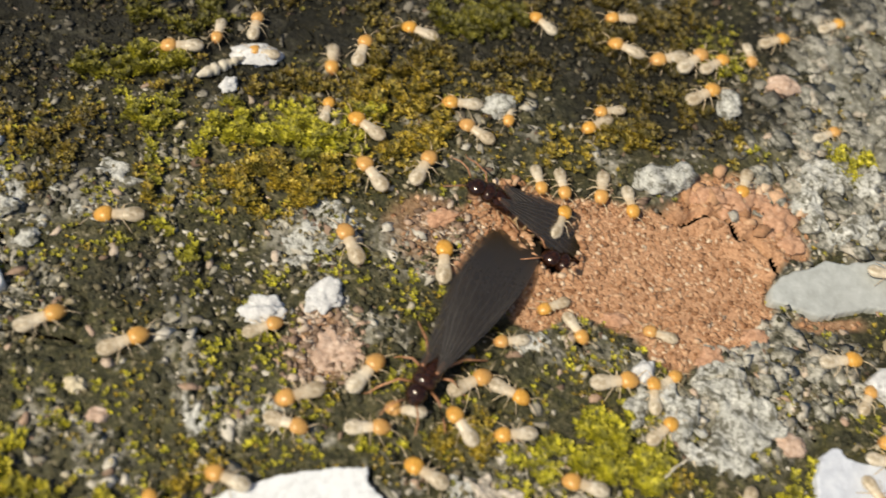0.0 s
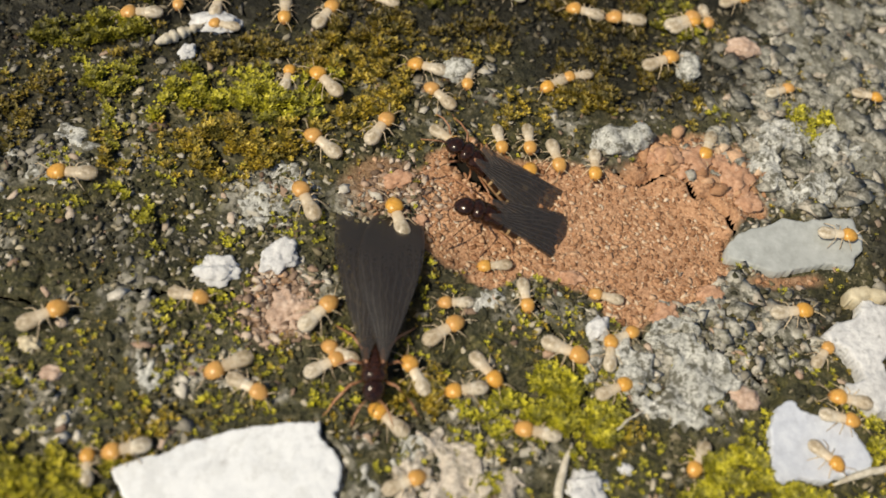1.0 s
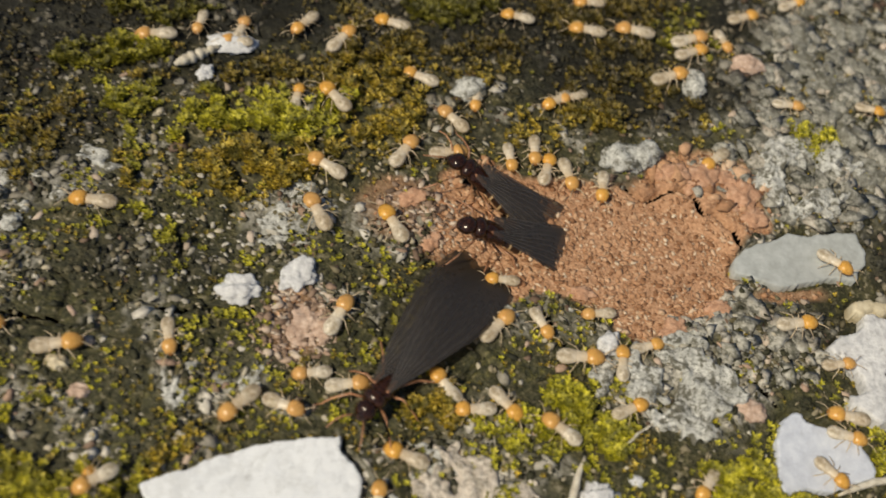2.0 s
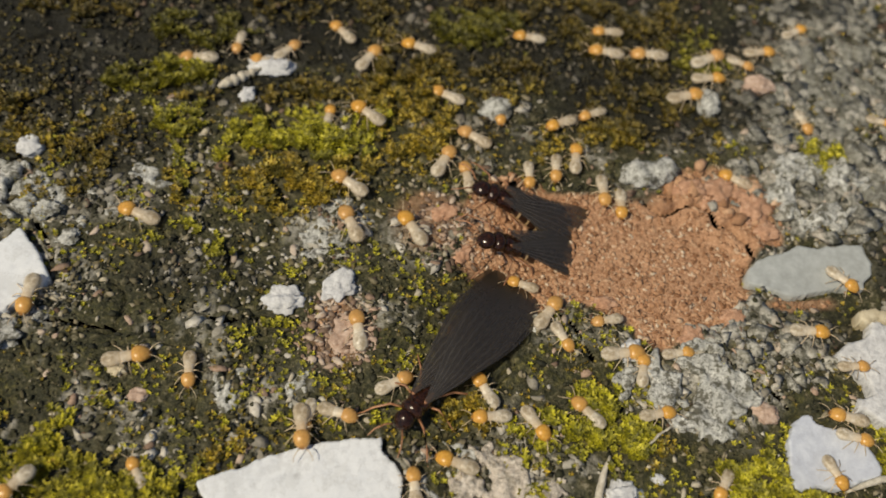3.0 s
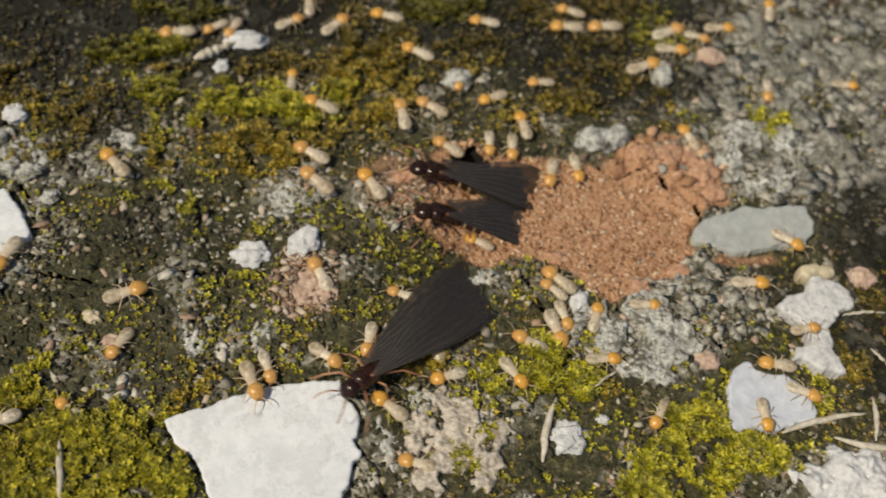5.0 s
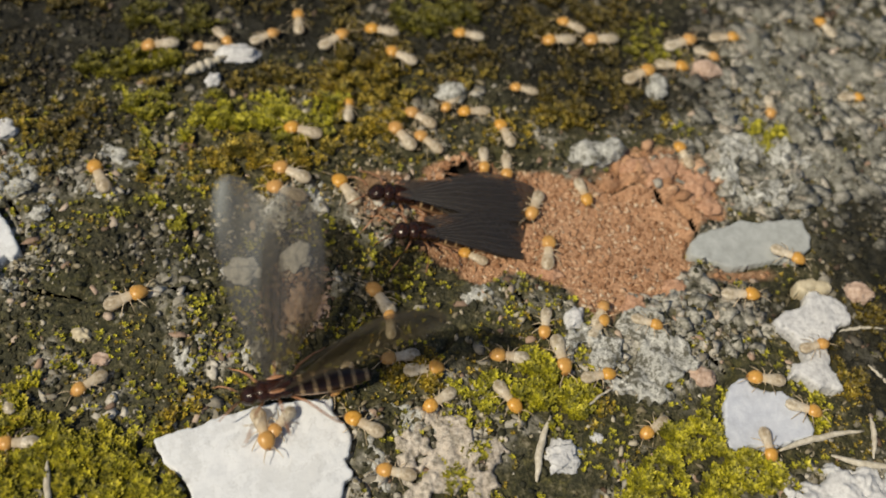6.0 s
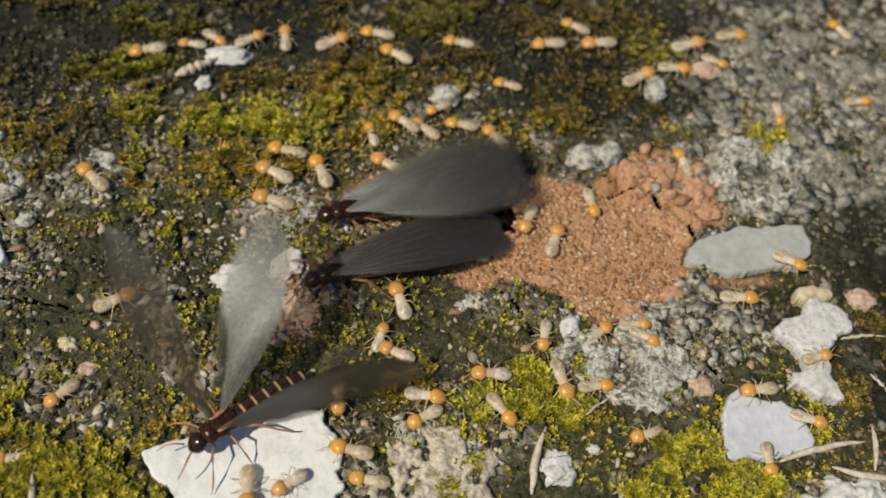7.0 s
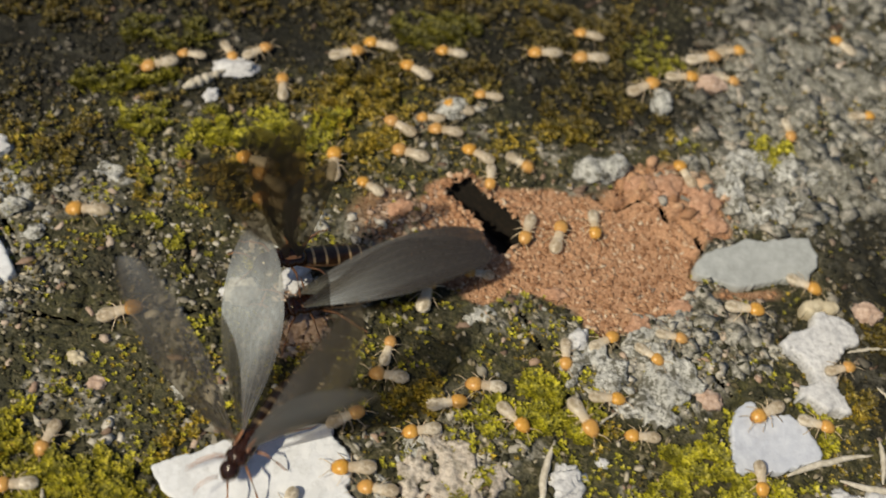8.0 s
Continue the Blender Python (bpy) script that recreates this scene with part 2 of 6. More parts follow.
LICHEN_GREY = stone_material("grey_lichen_crust", (0.095, 0.095, 0.075), (0.25, 0.25, 0.22), (0.45, 0.45, 0.415), 0.05, 0.8, (0.05, 0.055, 0.04), 0.85, 0.04, 0.6)
# Near-black colour that stands in for deep shade in the burrow and cracks.
SHADE_BLACK = stone_material("shade_black", (0.006, 0.005, 0.004), (0.012, 0.009, 0.006), (0.03, 0.02, 0.012), 0.05, rough=0.95)
LICHEN_PINK = stone_material("pinkish_granular_rock", (0.36, 0.31, 0.26), (0.63, 0.57, 0.5), (0.79, 0.75, 0.69), 0.035, 0.6, (0.06, 0.06, 0.045), 0.85, 0.04, 0.5)
DARK_SHELL = skin_material("dark_shell", (0.013, 0.006, 0.004), (0.05, 0.018, 0.009), 0.18, 0.0)
BROWN_LEG = skin_material("brown_leg", (0.27, 0.12, 0.06), (0.5, 0.27, 0.15), 0.35, 0.0)
WING = wing_material()
ABDOMEN = abdomen_material()


# ---- ground ----
rng = np.random.default_rng(7)


def lattice(seed, size=64):
    return np.random.default_rng(seed).random((size, size))


def value_noise(x, y, size, seed):
    g = lattice(seed)
    u, v = x / size + 131.7, y / size + 57.3
    i, j = np.floor(u).astype(int), np.floor(v).astype(int)
    f, h = u - i, v - j
    f, h = f * f * (3 - 2 * f), h * h * (3 - 2 * h)
    a, b = g[i % 64, j % 64], g[(i + 1) % 64, j % 64]
    c, d = g[i % 64, (j + 1) % 64], g[(i + 1) % 64, (j + 1) % 64]
    return (a * (1 - f) + b * f) * (1 - h) + (c * (1 - f) + d * f) * h


def fbm(x, y, size, seed, octaves=4):
    total, weight, k = 0, 0, 1.0
    for o in range(octaves):
        total = total + k * value_noise(x, y, size / 2 ** o, seed + o)
        weight += k
        k *= 0.55
    return total / weight - 0.5


def smooth(a, b, v):
    t = np.clip((v - a) / (b - a), 0, 1)
    return t * t * (3 - 2 * t)


def patches(x, y, spots, wobble=0.55, soft=0.35, seed=40):
    """A mask from patches (x, y, half length, half width, turn, strength) with ragged outlines."""
    out = np.zeros_like(x)
    rag = fbm(x, y, 0.5, seed, 4) * 2 * wobble
    for cx, cy, a, b, turn, power in spots:
        c, s = math.cos(radians(turn)), math.sin(radians(turn))
        u, v = ((x - cx) * c + (y - cy) * s) / a, (-(x - cx) * s + (y - cy) * c) / b
        out = np.maximum(out, power * smooth(1 + soft, 1 - soft, np.sqrt(u * u + v * v) + rag))
    return out


MOSS_MEADOW = [
    (-2.75, 5.24, 0.34, 0.22, 15, 1.0), (-2.1, 5.23, 0.4, 0.26, 15, 1.0), (-1.52, 5.27, 0.34, 0.22, 15, 0.9), (-2.28, 4.92, 0.33, 0.2, 15, 0.7),
    (-1.78, 5.35, 0.68, 0.3, 15, 0.8), (-2.43, 4.05, 0.16, 0.07, 15, 0.4), (-2.02, 3.99, 0.12, 0.09, 14, 0.35), (-3.27, 5.66, 0.52, 0.16, 16, 0.9), (-2.48, 4.65, 0.22, 0.2, 15, 0.2),
]
MOSS_BANK = [
    (1.48, 3.17, 0.38, 0.28, 14, 1.0), (1.03, 2.82, 0.25, 0.21, 13, 0.5), (3.05, 3.25, 0.16, 0.16, 14, 0.9), (2.92, 2.95, 0.35, 0.18, 13, 1.0),
    (3.42, 2.75, 0.55, 0.2, 13, 1.0), (2.75, 2.5, 0.44, 0.25, 13, 1.0), (2.53, 2.25, 0.29, 0.2, 13, 0.8), (3.95, 3.35, 0.1, 0.11, 13, 0.6),
    (3.9, 3.6, 0.08, 0.1, 14, 0.8), (1.16, 2.43, 0.24, 0.1, 13, 0.6), (1.01, 2.14, 0.19, 0.2, 13, 0.4), (-0.08, 2.82, 0.3, 0.1, 14, 0.2),
]
MOSS_CORNER = [
    (-2.3, 1.64, 0.7, 0.3, 13, 1.0), (-1.85, 1.57, 0.32, 0.15, 13, 1.0), (-1.37, 1.44, 0.27, 0.2, 13, 0.9), (-2.85, 1.89, 0.2, 0.12, 14, 0.9),
    (-2.4, 1.2, 0.9, 0.4, 13, 1.0), (-3.1, 1.5, 0.6, 0.5, 13, 1.0), (-1.59, 2.19, 0.19, 0.21, 14, 0.12), (-2.78, 2.17, 0.23, 0.13, 14, 0.2), (-2.75, 2.45, 0.14, 0.08, 14, 0.4),
]
MOSS_SPECKS = [
    (0.0, 3.78, 0.37, 0.55, 14, 0.13), (-0.19, 3.25, 0.25, 0.35, 14, 0.12), (-1.33, 3.38, 0.25, 0.06, 14, 0.3), (-1.54, 3.15, 0.13, 0.09, 14, 0.25),
    (-0.87, 2.58, 0.14, 0.21, 14, 0.15), (3.34, 6.39, 0.17, 0.22, 15, 0.7), (2.6, 6.31, 0.18, 0.11, 15, 0.8), (2.1, 7.4, 0.32, 0.34, 16, 0.6),
    (-0.33, 7.1, 0.44, 0.21, 16, 0.8), (-2.95, 6.31, 0.36, 0.21, 16, 0.6), (-2.41, 2.37, 0.19, 0.08, 14, 0.3),
]
MOSS_DRY = [
    (-0.99, 5.96, 0.47, 0.47, 15, 1.0), (-0.77, 5.55, 0.4, 0.45, 15, 1.0), (-1.22, 5.06, 0.51, 0.28, 15, 1.0), (-1.78, 4.63, 0.6, 0.24, 15, 0.75),
    (-1.69, 5.84, 0.7, 0.23, 15, 0.7), (-3.89, 4.71, 0.49, 0.59, 15, 0.42), (-4.17, 5.08, 0.4, 0.3, 15, 0.7), (-2.66, 5.65, 0.4, 0.2, 15, 0.5),
    (1.5, 6.17, 0.36, 0.19, 15, 0.8), (2.07, 6.48, 0.37, 0.39, 15, 0.5), (1.19, 6.64, 0.43, 0.32, 15, 0.4), (0.15, 6.6, 0.68, 0.41, 16, 0.5),
    (-0.66, 6.62, 0.37, 0.33, 16, 0.5), (0.89, 5.85, 0.35, 0.22, 15, 0.5), (-2.4, 7.2, 3.0, 0.6, 15, 0.5), (1.2, 7.4, 0.9, 0.4, 15, 0.6),
]
MOSS_OLIVE = [
    (-2.1, 1.5, 1.1, 0.5, 13, 1.0), (-2.61, 1.79, 0.4, 0.25, 13, 0.7), (-1.62, 1.73, 0.37, 0.2, 13, 0.6), (-2.03, 4.02, 0.18, 0.12, 15, 0.4), (0.4, 2.94, 0.2, 0.14, 14, 0.7),
    (1.23, 2.87, 0.3, 0.21, 13, 0.5), (4.21, 3.86, 0.32, 0.35, 14, 0.5), (4.48, 4.4, 0.22, 0.37, 14, 0.5), (1.86, 3.02, 0.3, 0.16, 13, 0.3), (-3.2, 1.5, 0.8, 0.6, 10, 0.6),
]
PALE = [
    (-2.6, 1.5, 1.5, 0.6, 13, 0.2), (2.45, 3.75, 0.52, 0.36, 15, 0.9), (0.95, 2.6, 0.4, 0.42, 10, 0.85), (-1.35, 2.75, 0.42, 0.2, 20, 0.75), (4.3, 2.6, 0.6, 0.3, 10, 0.9),
    (1.05, 4.0, 0.38, 0.22, 10, 0.75), (-1.15, 4.35, 0.32, 0.3, 60, 0.7), (-3.6, 3.3, 0.6, 0.5, 20, 0.8), (3.9, 6.9, 1.5, 1.6, 20, 0.5),
    (3.4, 6.0, 0.45, 0.35, 10, 0.7), (-0.2, 4.55, 0.5, 0.3, 20, 0.6), (-3.6, 4.15, 0.6, 0.35, 15, 0.85), (2.9, 4.35, 0.6, 0.3, 20, 0.5), (1.8, 5.7, 0.3, 0.2, 15, 0.6),
]
CLAY_EDGE = [(-0.07, 4.94), (0.05, 4.66), (0.07, 4.3), (0.4, 4.19), (0.63, 4.12), (0.87, 3.99), (1.06, 4.17), (1.27, 4.16), (1.54, 4.16), (1.83, 4.05), (2.06, 3.92), (2.24, 4.15), (2.5, 4.34), (2.65, 4.44), (2.74, 4.72), (2.74, 4.92), (2.83, 5.06), (3.01, 5.24), (2.99, 5.39), (2.86, 5.6), (2.94, 5.84), (2.74, 5.98), (2.41, 6.03), (2.13, 5.88), (1.91, 5.73), (1.81, 5.54), (1.36, 5.44), (1.07, 5.45), (0.8, 5.34), (0.51, 5.4), (0.17, 5.33)]
CLAY_SPOTS = [(-0.8, 3.45, 0.22, 0.3, 10, 0.5), (3.2, 4.7, 0.3, 0.09, 15, 0.7), (-0.25, 4.75, 0.3, 0.3, 20, 0.45)]
CLAY_CRACK = [(1.68, 5.48), (1.76, 5.45), (1.9, 5.37), (2.05, 5.5), (2.27, 5.51), (2.35, 5.45), (2.41, 5.34), (2.5, 5.37), (2.61, 5.29), (2.69, 5.23), (2.75, 5.09)]
SOIL_CRACKS = [
    [(-1.89, 3.31), (-1.73, 3.33), (-1.59, 3.39), (-1.44, 3.41), (-1.14, 3.47)], [(2.06, 3.89), (2.31, 3.99), (2.58, 3.99), (2.75, 3.86), (2.96, 3.79), (3.13, 3.66)],
    [(1.06, 4.05), (1.22, 3.98), (1.3, 3.82), (1.42, 3.7)], [(-3.4, 2.95), (-3.0, 3.0), (-2.6, 3.02)], [(-3.9, 3.9), (-3.6, 3.8), (-3.42, 3.6), (-3.28, 3.36)],
]
SLABS = {
    "flake": ([(-1.55, 1.92), (-1.5, 1.95), (-1.38, 2.03), (-1.23, 2.1), (-1.1, 2.21), (-0.93, 2.3), (-0.78, 2.39), (-0.63, 2.47), (-0.48, 2.53), (-0.31, 2.57), (-0.22, 2.61), (-0.19, 2.51), (-0.05, 2.42), (0.04, 2.32), (0.05, 2.16), (0.02, 2.11), (0.06, 2.06), (0.13, 2.02), (0.07, 1.94), (0.1, 1.8), (0.08, 1.68), (0.06, 1.53), (-0.04, 1.23), (-0.6, 1.11), (-0.86, 1.27), (-0.95, 1.37), (-1.05, 1.51), (-1.17, 1.65), (-1.23, 1.68), (-1.38, 1.75), (-1.46, 1.83)], 0.06),
    "flake_far": ([(-4.34, 3.24), (-4.13, 3.35), (-3.96, 3.44), (-3.88, 3.49), (-3.81, 3.65), (-3.74, 3.73), (-3.68, 3.7), (-3.52, 3.57), (-3.41, 3.45), (-3.31, 3.32), (-3.32, 3.23), (-3.41, 3.24), (-3.45, 3.12), (-3.54, 2.95), (-3.68, 2.82), (-4.07, 2.68)], 0.07),
    "slab": ([(2.71, 4.8), (2.71, 4.9), (2.77, 5.03), (2.9, 5.14), (3.06, 5.22), (3.2, 5.33), (3.36, 5.34), (3.58, 5.43), (3.8, 5.48), (3.82, 5.38), (3.89, 5.31), (3.88, 5.18), (3.8, 5.08), (3.79, 4.98), (3.58, 4.96), (3.37, 4.86), (3.15, 4.76), (3.02, 4.76), (2.86, 4.78)], 0.05),
    "slab_blue": ([(3.12, 3.36), (3.17, 3.53), (3.25, 3.62), (3.32, 3.61), (3.38, 3.56), (3.53, 3.56), (3.66, 3.57), (3.76, 3.52), (3.84, 3.42), (3.94, 3.29), (3.89, 3.21), (3.69, 3.11), (3.54, 3.03), (3.4, 3.02), (3.2, 2.93), (3.15, 3.04), (3.15, 3.18)], 0.05),
    "chalk": ([(3.82, 4.64), (3.92, 4.68), (4.06, 4.64), (4.14, 4.63), (4.22, 4.56), (4.27, 4.48), (4.24, 4.39), (4.16, 4.39), (4.08, 4.28), (4.04, 4.18), (4.06, 4.03), (4.03, 3.91), (4.11, 3.84), (4.18, 3.72), (4.06, 3.7), (3.95, 3.69), (3.83, 3.75), (3.75, 3.76), (3.68, 3.71), (3.71, 3.86), (3.85, 3.95), (3.8, 4.03), (3.74, 4.08), (3.69, 4.15), (3.58, 4.22), (3.55, 4.3), (3.66, 4.39), (3.82, 4.49)], 0.09),
    "cream": ([(3.73, 4.62), (3.73, 4.72), (3.81, 4.78), (3.95, 4.82), (4.06, 4.8), (4.08, 4.71), (4.0, 4.68), (3.92, 4.71), (3.82, 4.63)], 0.11),
}
HOLE = [(0.19, 5.13), (0.27, 5.31), (0.45, 5.36), (0.66, 5.24), (0.9, 5.1), (1.1, 4.93), (1.08, 4.72), (0.96, 4.56), (0.78, 4.6), (0.62, 4.84), (0.4, 5.02)]


CRACKS = SOIL_CRACKS + [CLAY_CRACK]


def grown(poly, by):
    """The outline moved outwards from its middle."""
    cx, cy = sum(p[0] for p in poly) / len(poly), sum(p[1] for p in poly) / len(poly)
    return [(cx + (x - cx) * (1 + by / math.hypot(x - cx, y - cy)), cy + (y - cy) * (1 + by / math.hypot(x - cx, y - cy))) for x, y in poly]


def inside(x, y, poly):
    res = np.zeros(np.shape(x), bool)
    for (x0, y0), (x1, y1) in zip(poly, poly[1:] + poly[:1]):
        res ^= ((y0 > y) != (y1 > y)) & (x < (x1 - x0) * (y - y0) / (y1 - y0 + 1e-12) + x0)
    return res


def line_gap(x, y, line):
    """The distance to a broken line, with a wobble."""
    wob = 0.05 * fbm(x, y, 0.18, 77, 3)
    x, y = x + wob, y - wob
    out = np.full(np.shape(x), 9.0)
    for (x0, y0), (x1, y1) in zip(line, line[1:]):
        dx, dy = x1 - x0, y1 - y0
        f = np.clip(((x - x0) * dx + (y - y0) * dy) / (dx * dx + dy * dy), 0, 1)
        out = np.minimum(out, np.hypot(x - x0 - f * dx, y - y0 - f * dy))
    return out


def clay_mask(x, y):
    wx, wy = 0.3 * fbm(x, y, 0.35, 50, 4), 0.3 * fbm(x, y, 0.35, 54, 4)
    soft = sum(inside(x + wx + 0.035 * a, y + wy + 0.035 * b, CLAY_EDGE).astype(float) for a, b in ((0, 0), (1, 0), (-1, 0), (0, 1), (0, -1))) / 5
    return np.maximum(soft, patches(x, y, CLAY_SPOTS, 0.5, 0.3, 50))


def fields(x, y):
    """Masks and height of the ground over the plan."""
    clay = clay_mask(x, y)
    gaps = (smooth(-0.13, 0.06, fbm(x, y, 0.2, 67, 3)) * 0.75 + 0.25) * (smooth(-0.16, 0.02, fbm(x, y, 0.11, 69, 2)) * 0.8 + 0.2)
    bright = patches(x, y, MOSS_MEADOW + MOSS_BANK + MOSS_CORNER + MOSS_SPECKS, 1.2, 0.45, 60) * gaps
    dry = patches(x, y, MOSS_DRY + MOSS_OLIVE, 1.3, 0.5, 62) * gaps
    pale = patches(x, y, PALE, 0.8, 0.4, 63)
    crumb = smooth(-0.06, 0.1, fbm(x, y, 0.22, 64))
    pale = np.maximum(pale * (0.35 + 0.65 * crumb), 0.5 * smooth(0.12, 0.2, fbm(x, y, 0.35, 66))) * (1 - clay)
    moss = np.maximum(bright, dry) * (1 - clay) * (1 - 0.6 * pale)
    z = 0.10 * fbm(x, y, 2.4, 1, 3) + (0.11 - 0.085 * clay) * fbm(x, y, 0.42, 5, 4) + (0.045 - 0.02 * clay) * fbm(x, y, 0.09, 9, 3)
    z = z + 0.07 * moss + 0.035 * pale * crumb - 0.03 * clay
    crack = np.abs(fbm(x, y, 1.3, 70, 3))
    z = z - 0.06 * smooth(0.012, 0.0, crack) * (1 - clay) * (1 - moss)
    for line in SOIL_CRACKS:
        z = z - 0.06 * smooth(0.035, 0.005, line_gap(x, y, line))
    gap = line_gap(x, y, CLAY_CRACK)
    lip = smooth(0.35, 0.0, gap) * smooth(-0.02, 0.05, (x - 2.0) * 0.45 + (y - 5.35) * 0.9)
    z = z + lip * (0.07 + 0.16 * fbm(x, y, 0.16, 78, 3)) - 0.1 * smooth(0.05, 0.015, gap)
    for poly, thick in SLABS.values():
        z = np.where(inside(x, y, grown(poly, 0.045)), np.minimum(z - 0.08, -0.07), z)
    return z, moss, bright / (np.maximum(bright, dry) + 1e-6), pale, clay


# Broad ragged patches where ground, moss and grains take a darker colour.
DARKENED_SPOTS = [(-3.2, 4.8, 0.6, 0.4, 15, 0.8), (-2.1, 3.7, 0.7, 0.3, 15, 0.5), (4.45, 5.0, 0.5, 1.0, 10, 0.9), (3.5, 4.5, 0.5, 0.22, 10, 0.5), (-4.2, 6.6, 1.6, 1.0, 15, 1.0), (-1.0, 7.9, 4.5, 0.9, 14, 1.0), (-2.6, 7.0, 3.0, 1.0, 14, 1.0), (0.8, 7.2, 2.0, 1.0, 16, 1.0), (-4.6, 5.7, 1.7, 1.1, 20, 1.0), (-2.3, 5.75, 1.3, 0.3, 15, 0.8), (1.8, 6.6, 1.0, 0.45, 20, 0.9), (-3.3, 4.4, 0.5, 0.4, 20, 0.5), (4.45, 4.1, 0.45, 0.8, 10, 0.9), (4.5, 5.5, 0.6, 0.5, 10, 0.9), (0.3, 3.9, 0.5, 0.4, 40, 0.4)]


def darkening_at(x, y):
    return patches(x, y, DARKENED_SPOTS, 0.7, 0.4, 68)


STEP = 0.02
GX = np.concatenate([-6 - np.geomspace(0.03, 2400, 40)[::-1], np.arange(-6, 6 + STEP / 2, STEP), 6 + np.geomspace(0.03, 2400, 40)])
GY = np.concatenate([0.2 - np.geomspace(0.03, 2400, 40)[::-1], np.arange(0.2, 9.8 + STEP / 2, STEP), 9.8 + np.geomspace(0.03, 2400, 40)])
XX, YY = np.meshgrid(GX, GY, indexing="ij")
ZZ, F_MOSS, F_BRIGHT, F_PALE, F_CLAY = fields(XX, YY)
F_DARKENING = darkening_at(XX, YY)
near = smooth(16, 9, np.hypot(XX, YY - 5))
ZZ, F_MOSS, F_PALE = ZZ * near, F_MOSS * near, F_PALE * near
plates = []


def ground_z(x, y):
    i = int(np.clip(np.searchsorted(GX, x) - 1, 0, len(GX) - 2))
    j = int(np.clip(np.searchsorted(GY, y) - 1, 0, len(GY) - 2))
    return float(ZZ[i:i + 2, j:j + 2].mean())


def support_z(x, y):
    """The height on which a small thing rests: the ground or a slab that lies on it."""
    z = ground_z(x, y)
    for poly, top in plates:
        if inside(np.array(x), np.array(y), grown(poly, 0.06)):
            z = max(z, top + 0.008)
    return z


def mesh_from(name, verts, faces, material, smooth_shade=False, **attributes):
    """A mesh from arrays of plan coordinates; all faces have the same number of corners."""
    me = bpy.data.meshes.new(name)
    verts, faces = np.asarray(verts, float) * U, np.asarray(faces, np.int32)
    k = faces.shape[1]
    me.vertices.add(len(verts))
    me.vertices.foreach_set("co", verts.ravel())
    me.loops.add(faces.size)
    me.loops.foreach_set("vertex_index", faces.ravel())
    me.polygons.add(len(faces))
    me.polygons.foreach_set("loop_start", np.arange(0, faces.size, k, dtype=np.int32))
    if smooth_shade:
        me.polygons.foreach_set("use_smooth", np.ones(len(faces), bool))
    for key, values in attributes.items():
        me.attributes.new(key, "FLOAT", "POINT").data.foreach_set("value", np.asarray(values, np.float32))
    me.materials.append(material)
    me.update(calc_edges=True)
    me.validate()
    return me


def build_ground():
    nx, ny = XX.shape
    idx = np.arange(nx * ny).reshape(nx, ny)
    quads = np.stack([idx[:-1, :-1], idx[1:, :-1], idx[1:, 1:], idx[:-1, 1:]], -1).reshape(-1, 4)
    mid_x, mid_y = (XX[:-1, :-1] + XX[1:, 1:]) / 2, (YY[:-1, :-1] + YY[1:, 1:]) / 2
    ragged = fbm(mid_x, mid_y, 0.12, 90, 3) * 0.12
    keep = ~inside(mid_x + ragged, mid_y + ragged, HOLE).ravel()
    torn = 0.012 + 0.03 * np.clip(fbm(mid_x, mid_y, 0.25, 91, 2) + 0.12, 0, 1)
    for line in CRACKS:
        keep &= (line_gap(mid_x, mid_y, line) > torn).ravel()
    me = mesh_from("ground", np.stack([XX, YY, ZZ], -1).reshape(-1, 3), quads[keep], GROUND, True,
                   moss=F_MOSS.ravel(), pale=F_PALE.ravel(), clay=F_CLAY.ravel(), darkening=F_DARKENING.ravel())
    ob = tagged(new("ground", me), "dark mossy soil crust with lichen and a bare clay patch", "ground", kind="structure")
    return ob


def build_crack_shade(line):
    """An added near-black sheet under a crack; its colour stands in for the shade."""
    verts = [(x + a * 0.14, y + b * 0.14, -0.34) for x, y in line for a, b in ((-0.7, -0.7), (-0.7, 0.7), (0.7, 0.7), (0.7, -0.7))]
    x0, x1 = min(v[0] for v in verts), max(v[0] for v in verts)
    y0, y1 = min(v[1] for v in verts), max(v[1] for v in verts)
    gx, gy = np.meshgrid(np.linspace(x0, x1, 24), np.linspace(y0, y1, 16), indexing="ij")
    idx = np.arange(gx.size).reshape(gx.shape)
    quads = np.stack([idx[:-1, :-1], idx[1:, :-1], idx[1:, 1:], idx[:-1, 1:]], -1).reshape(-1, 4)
    me = mesh_from("subsoil", np.stack([gx, gy, -0.34 + 0.05 * fbm(gx, gy, 0.2, 92, 2)], -1).reshape(-1, 3), quads, SHADE_BLACK, True)
    tagged(new("subsoil", me), "near-black sheet under a crack that stands in for its shade", "soil", kind="structure")


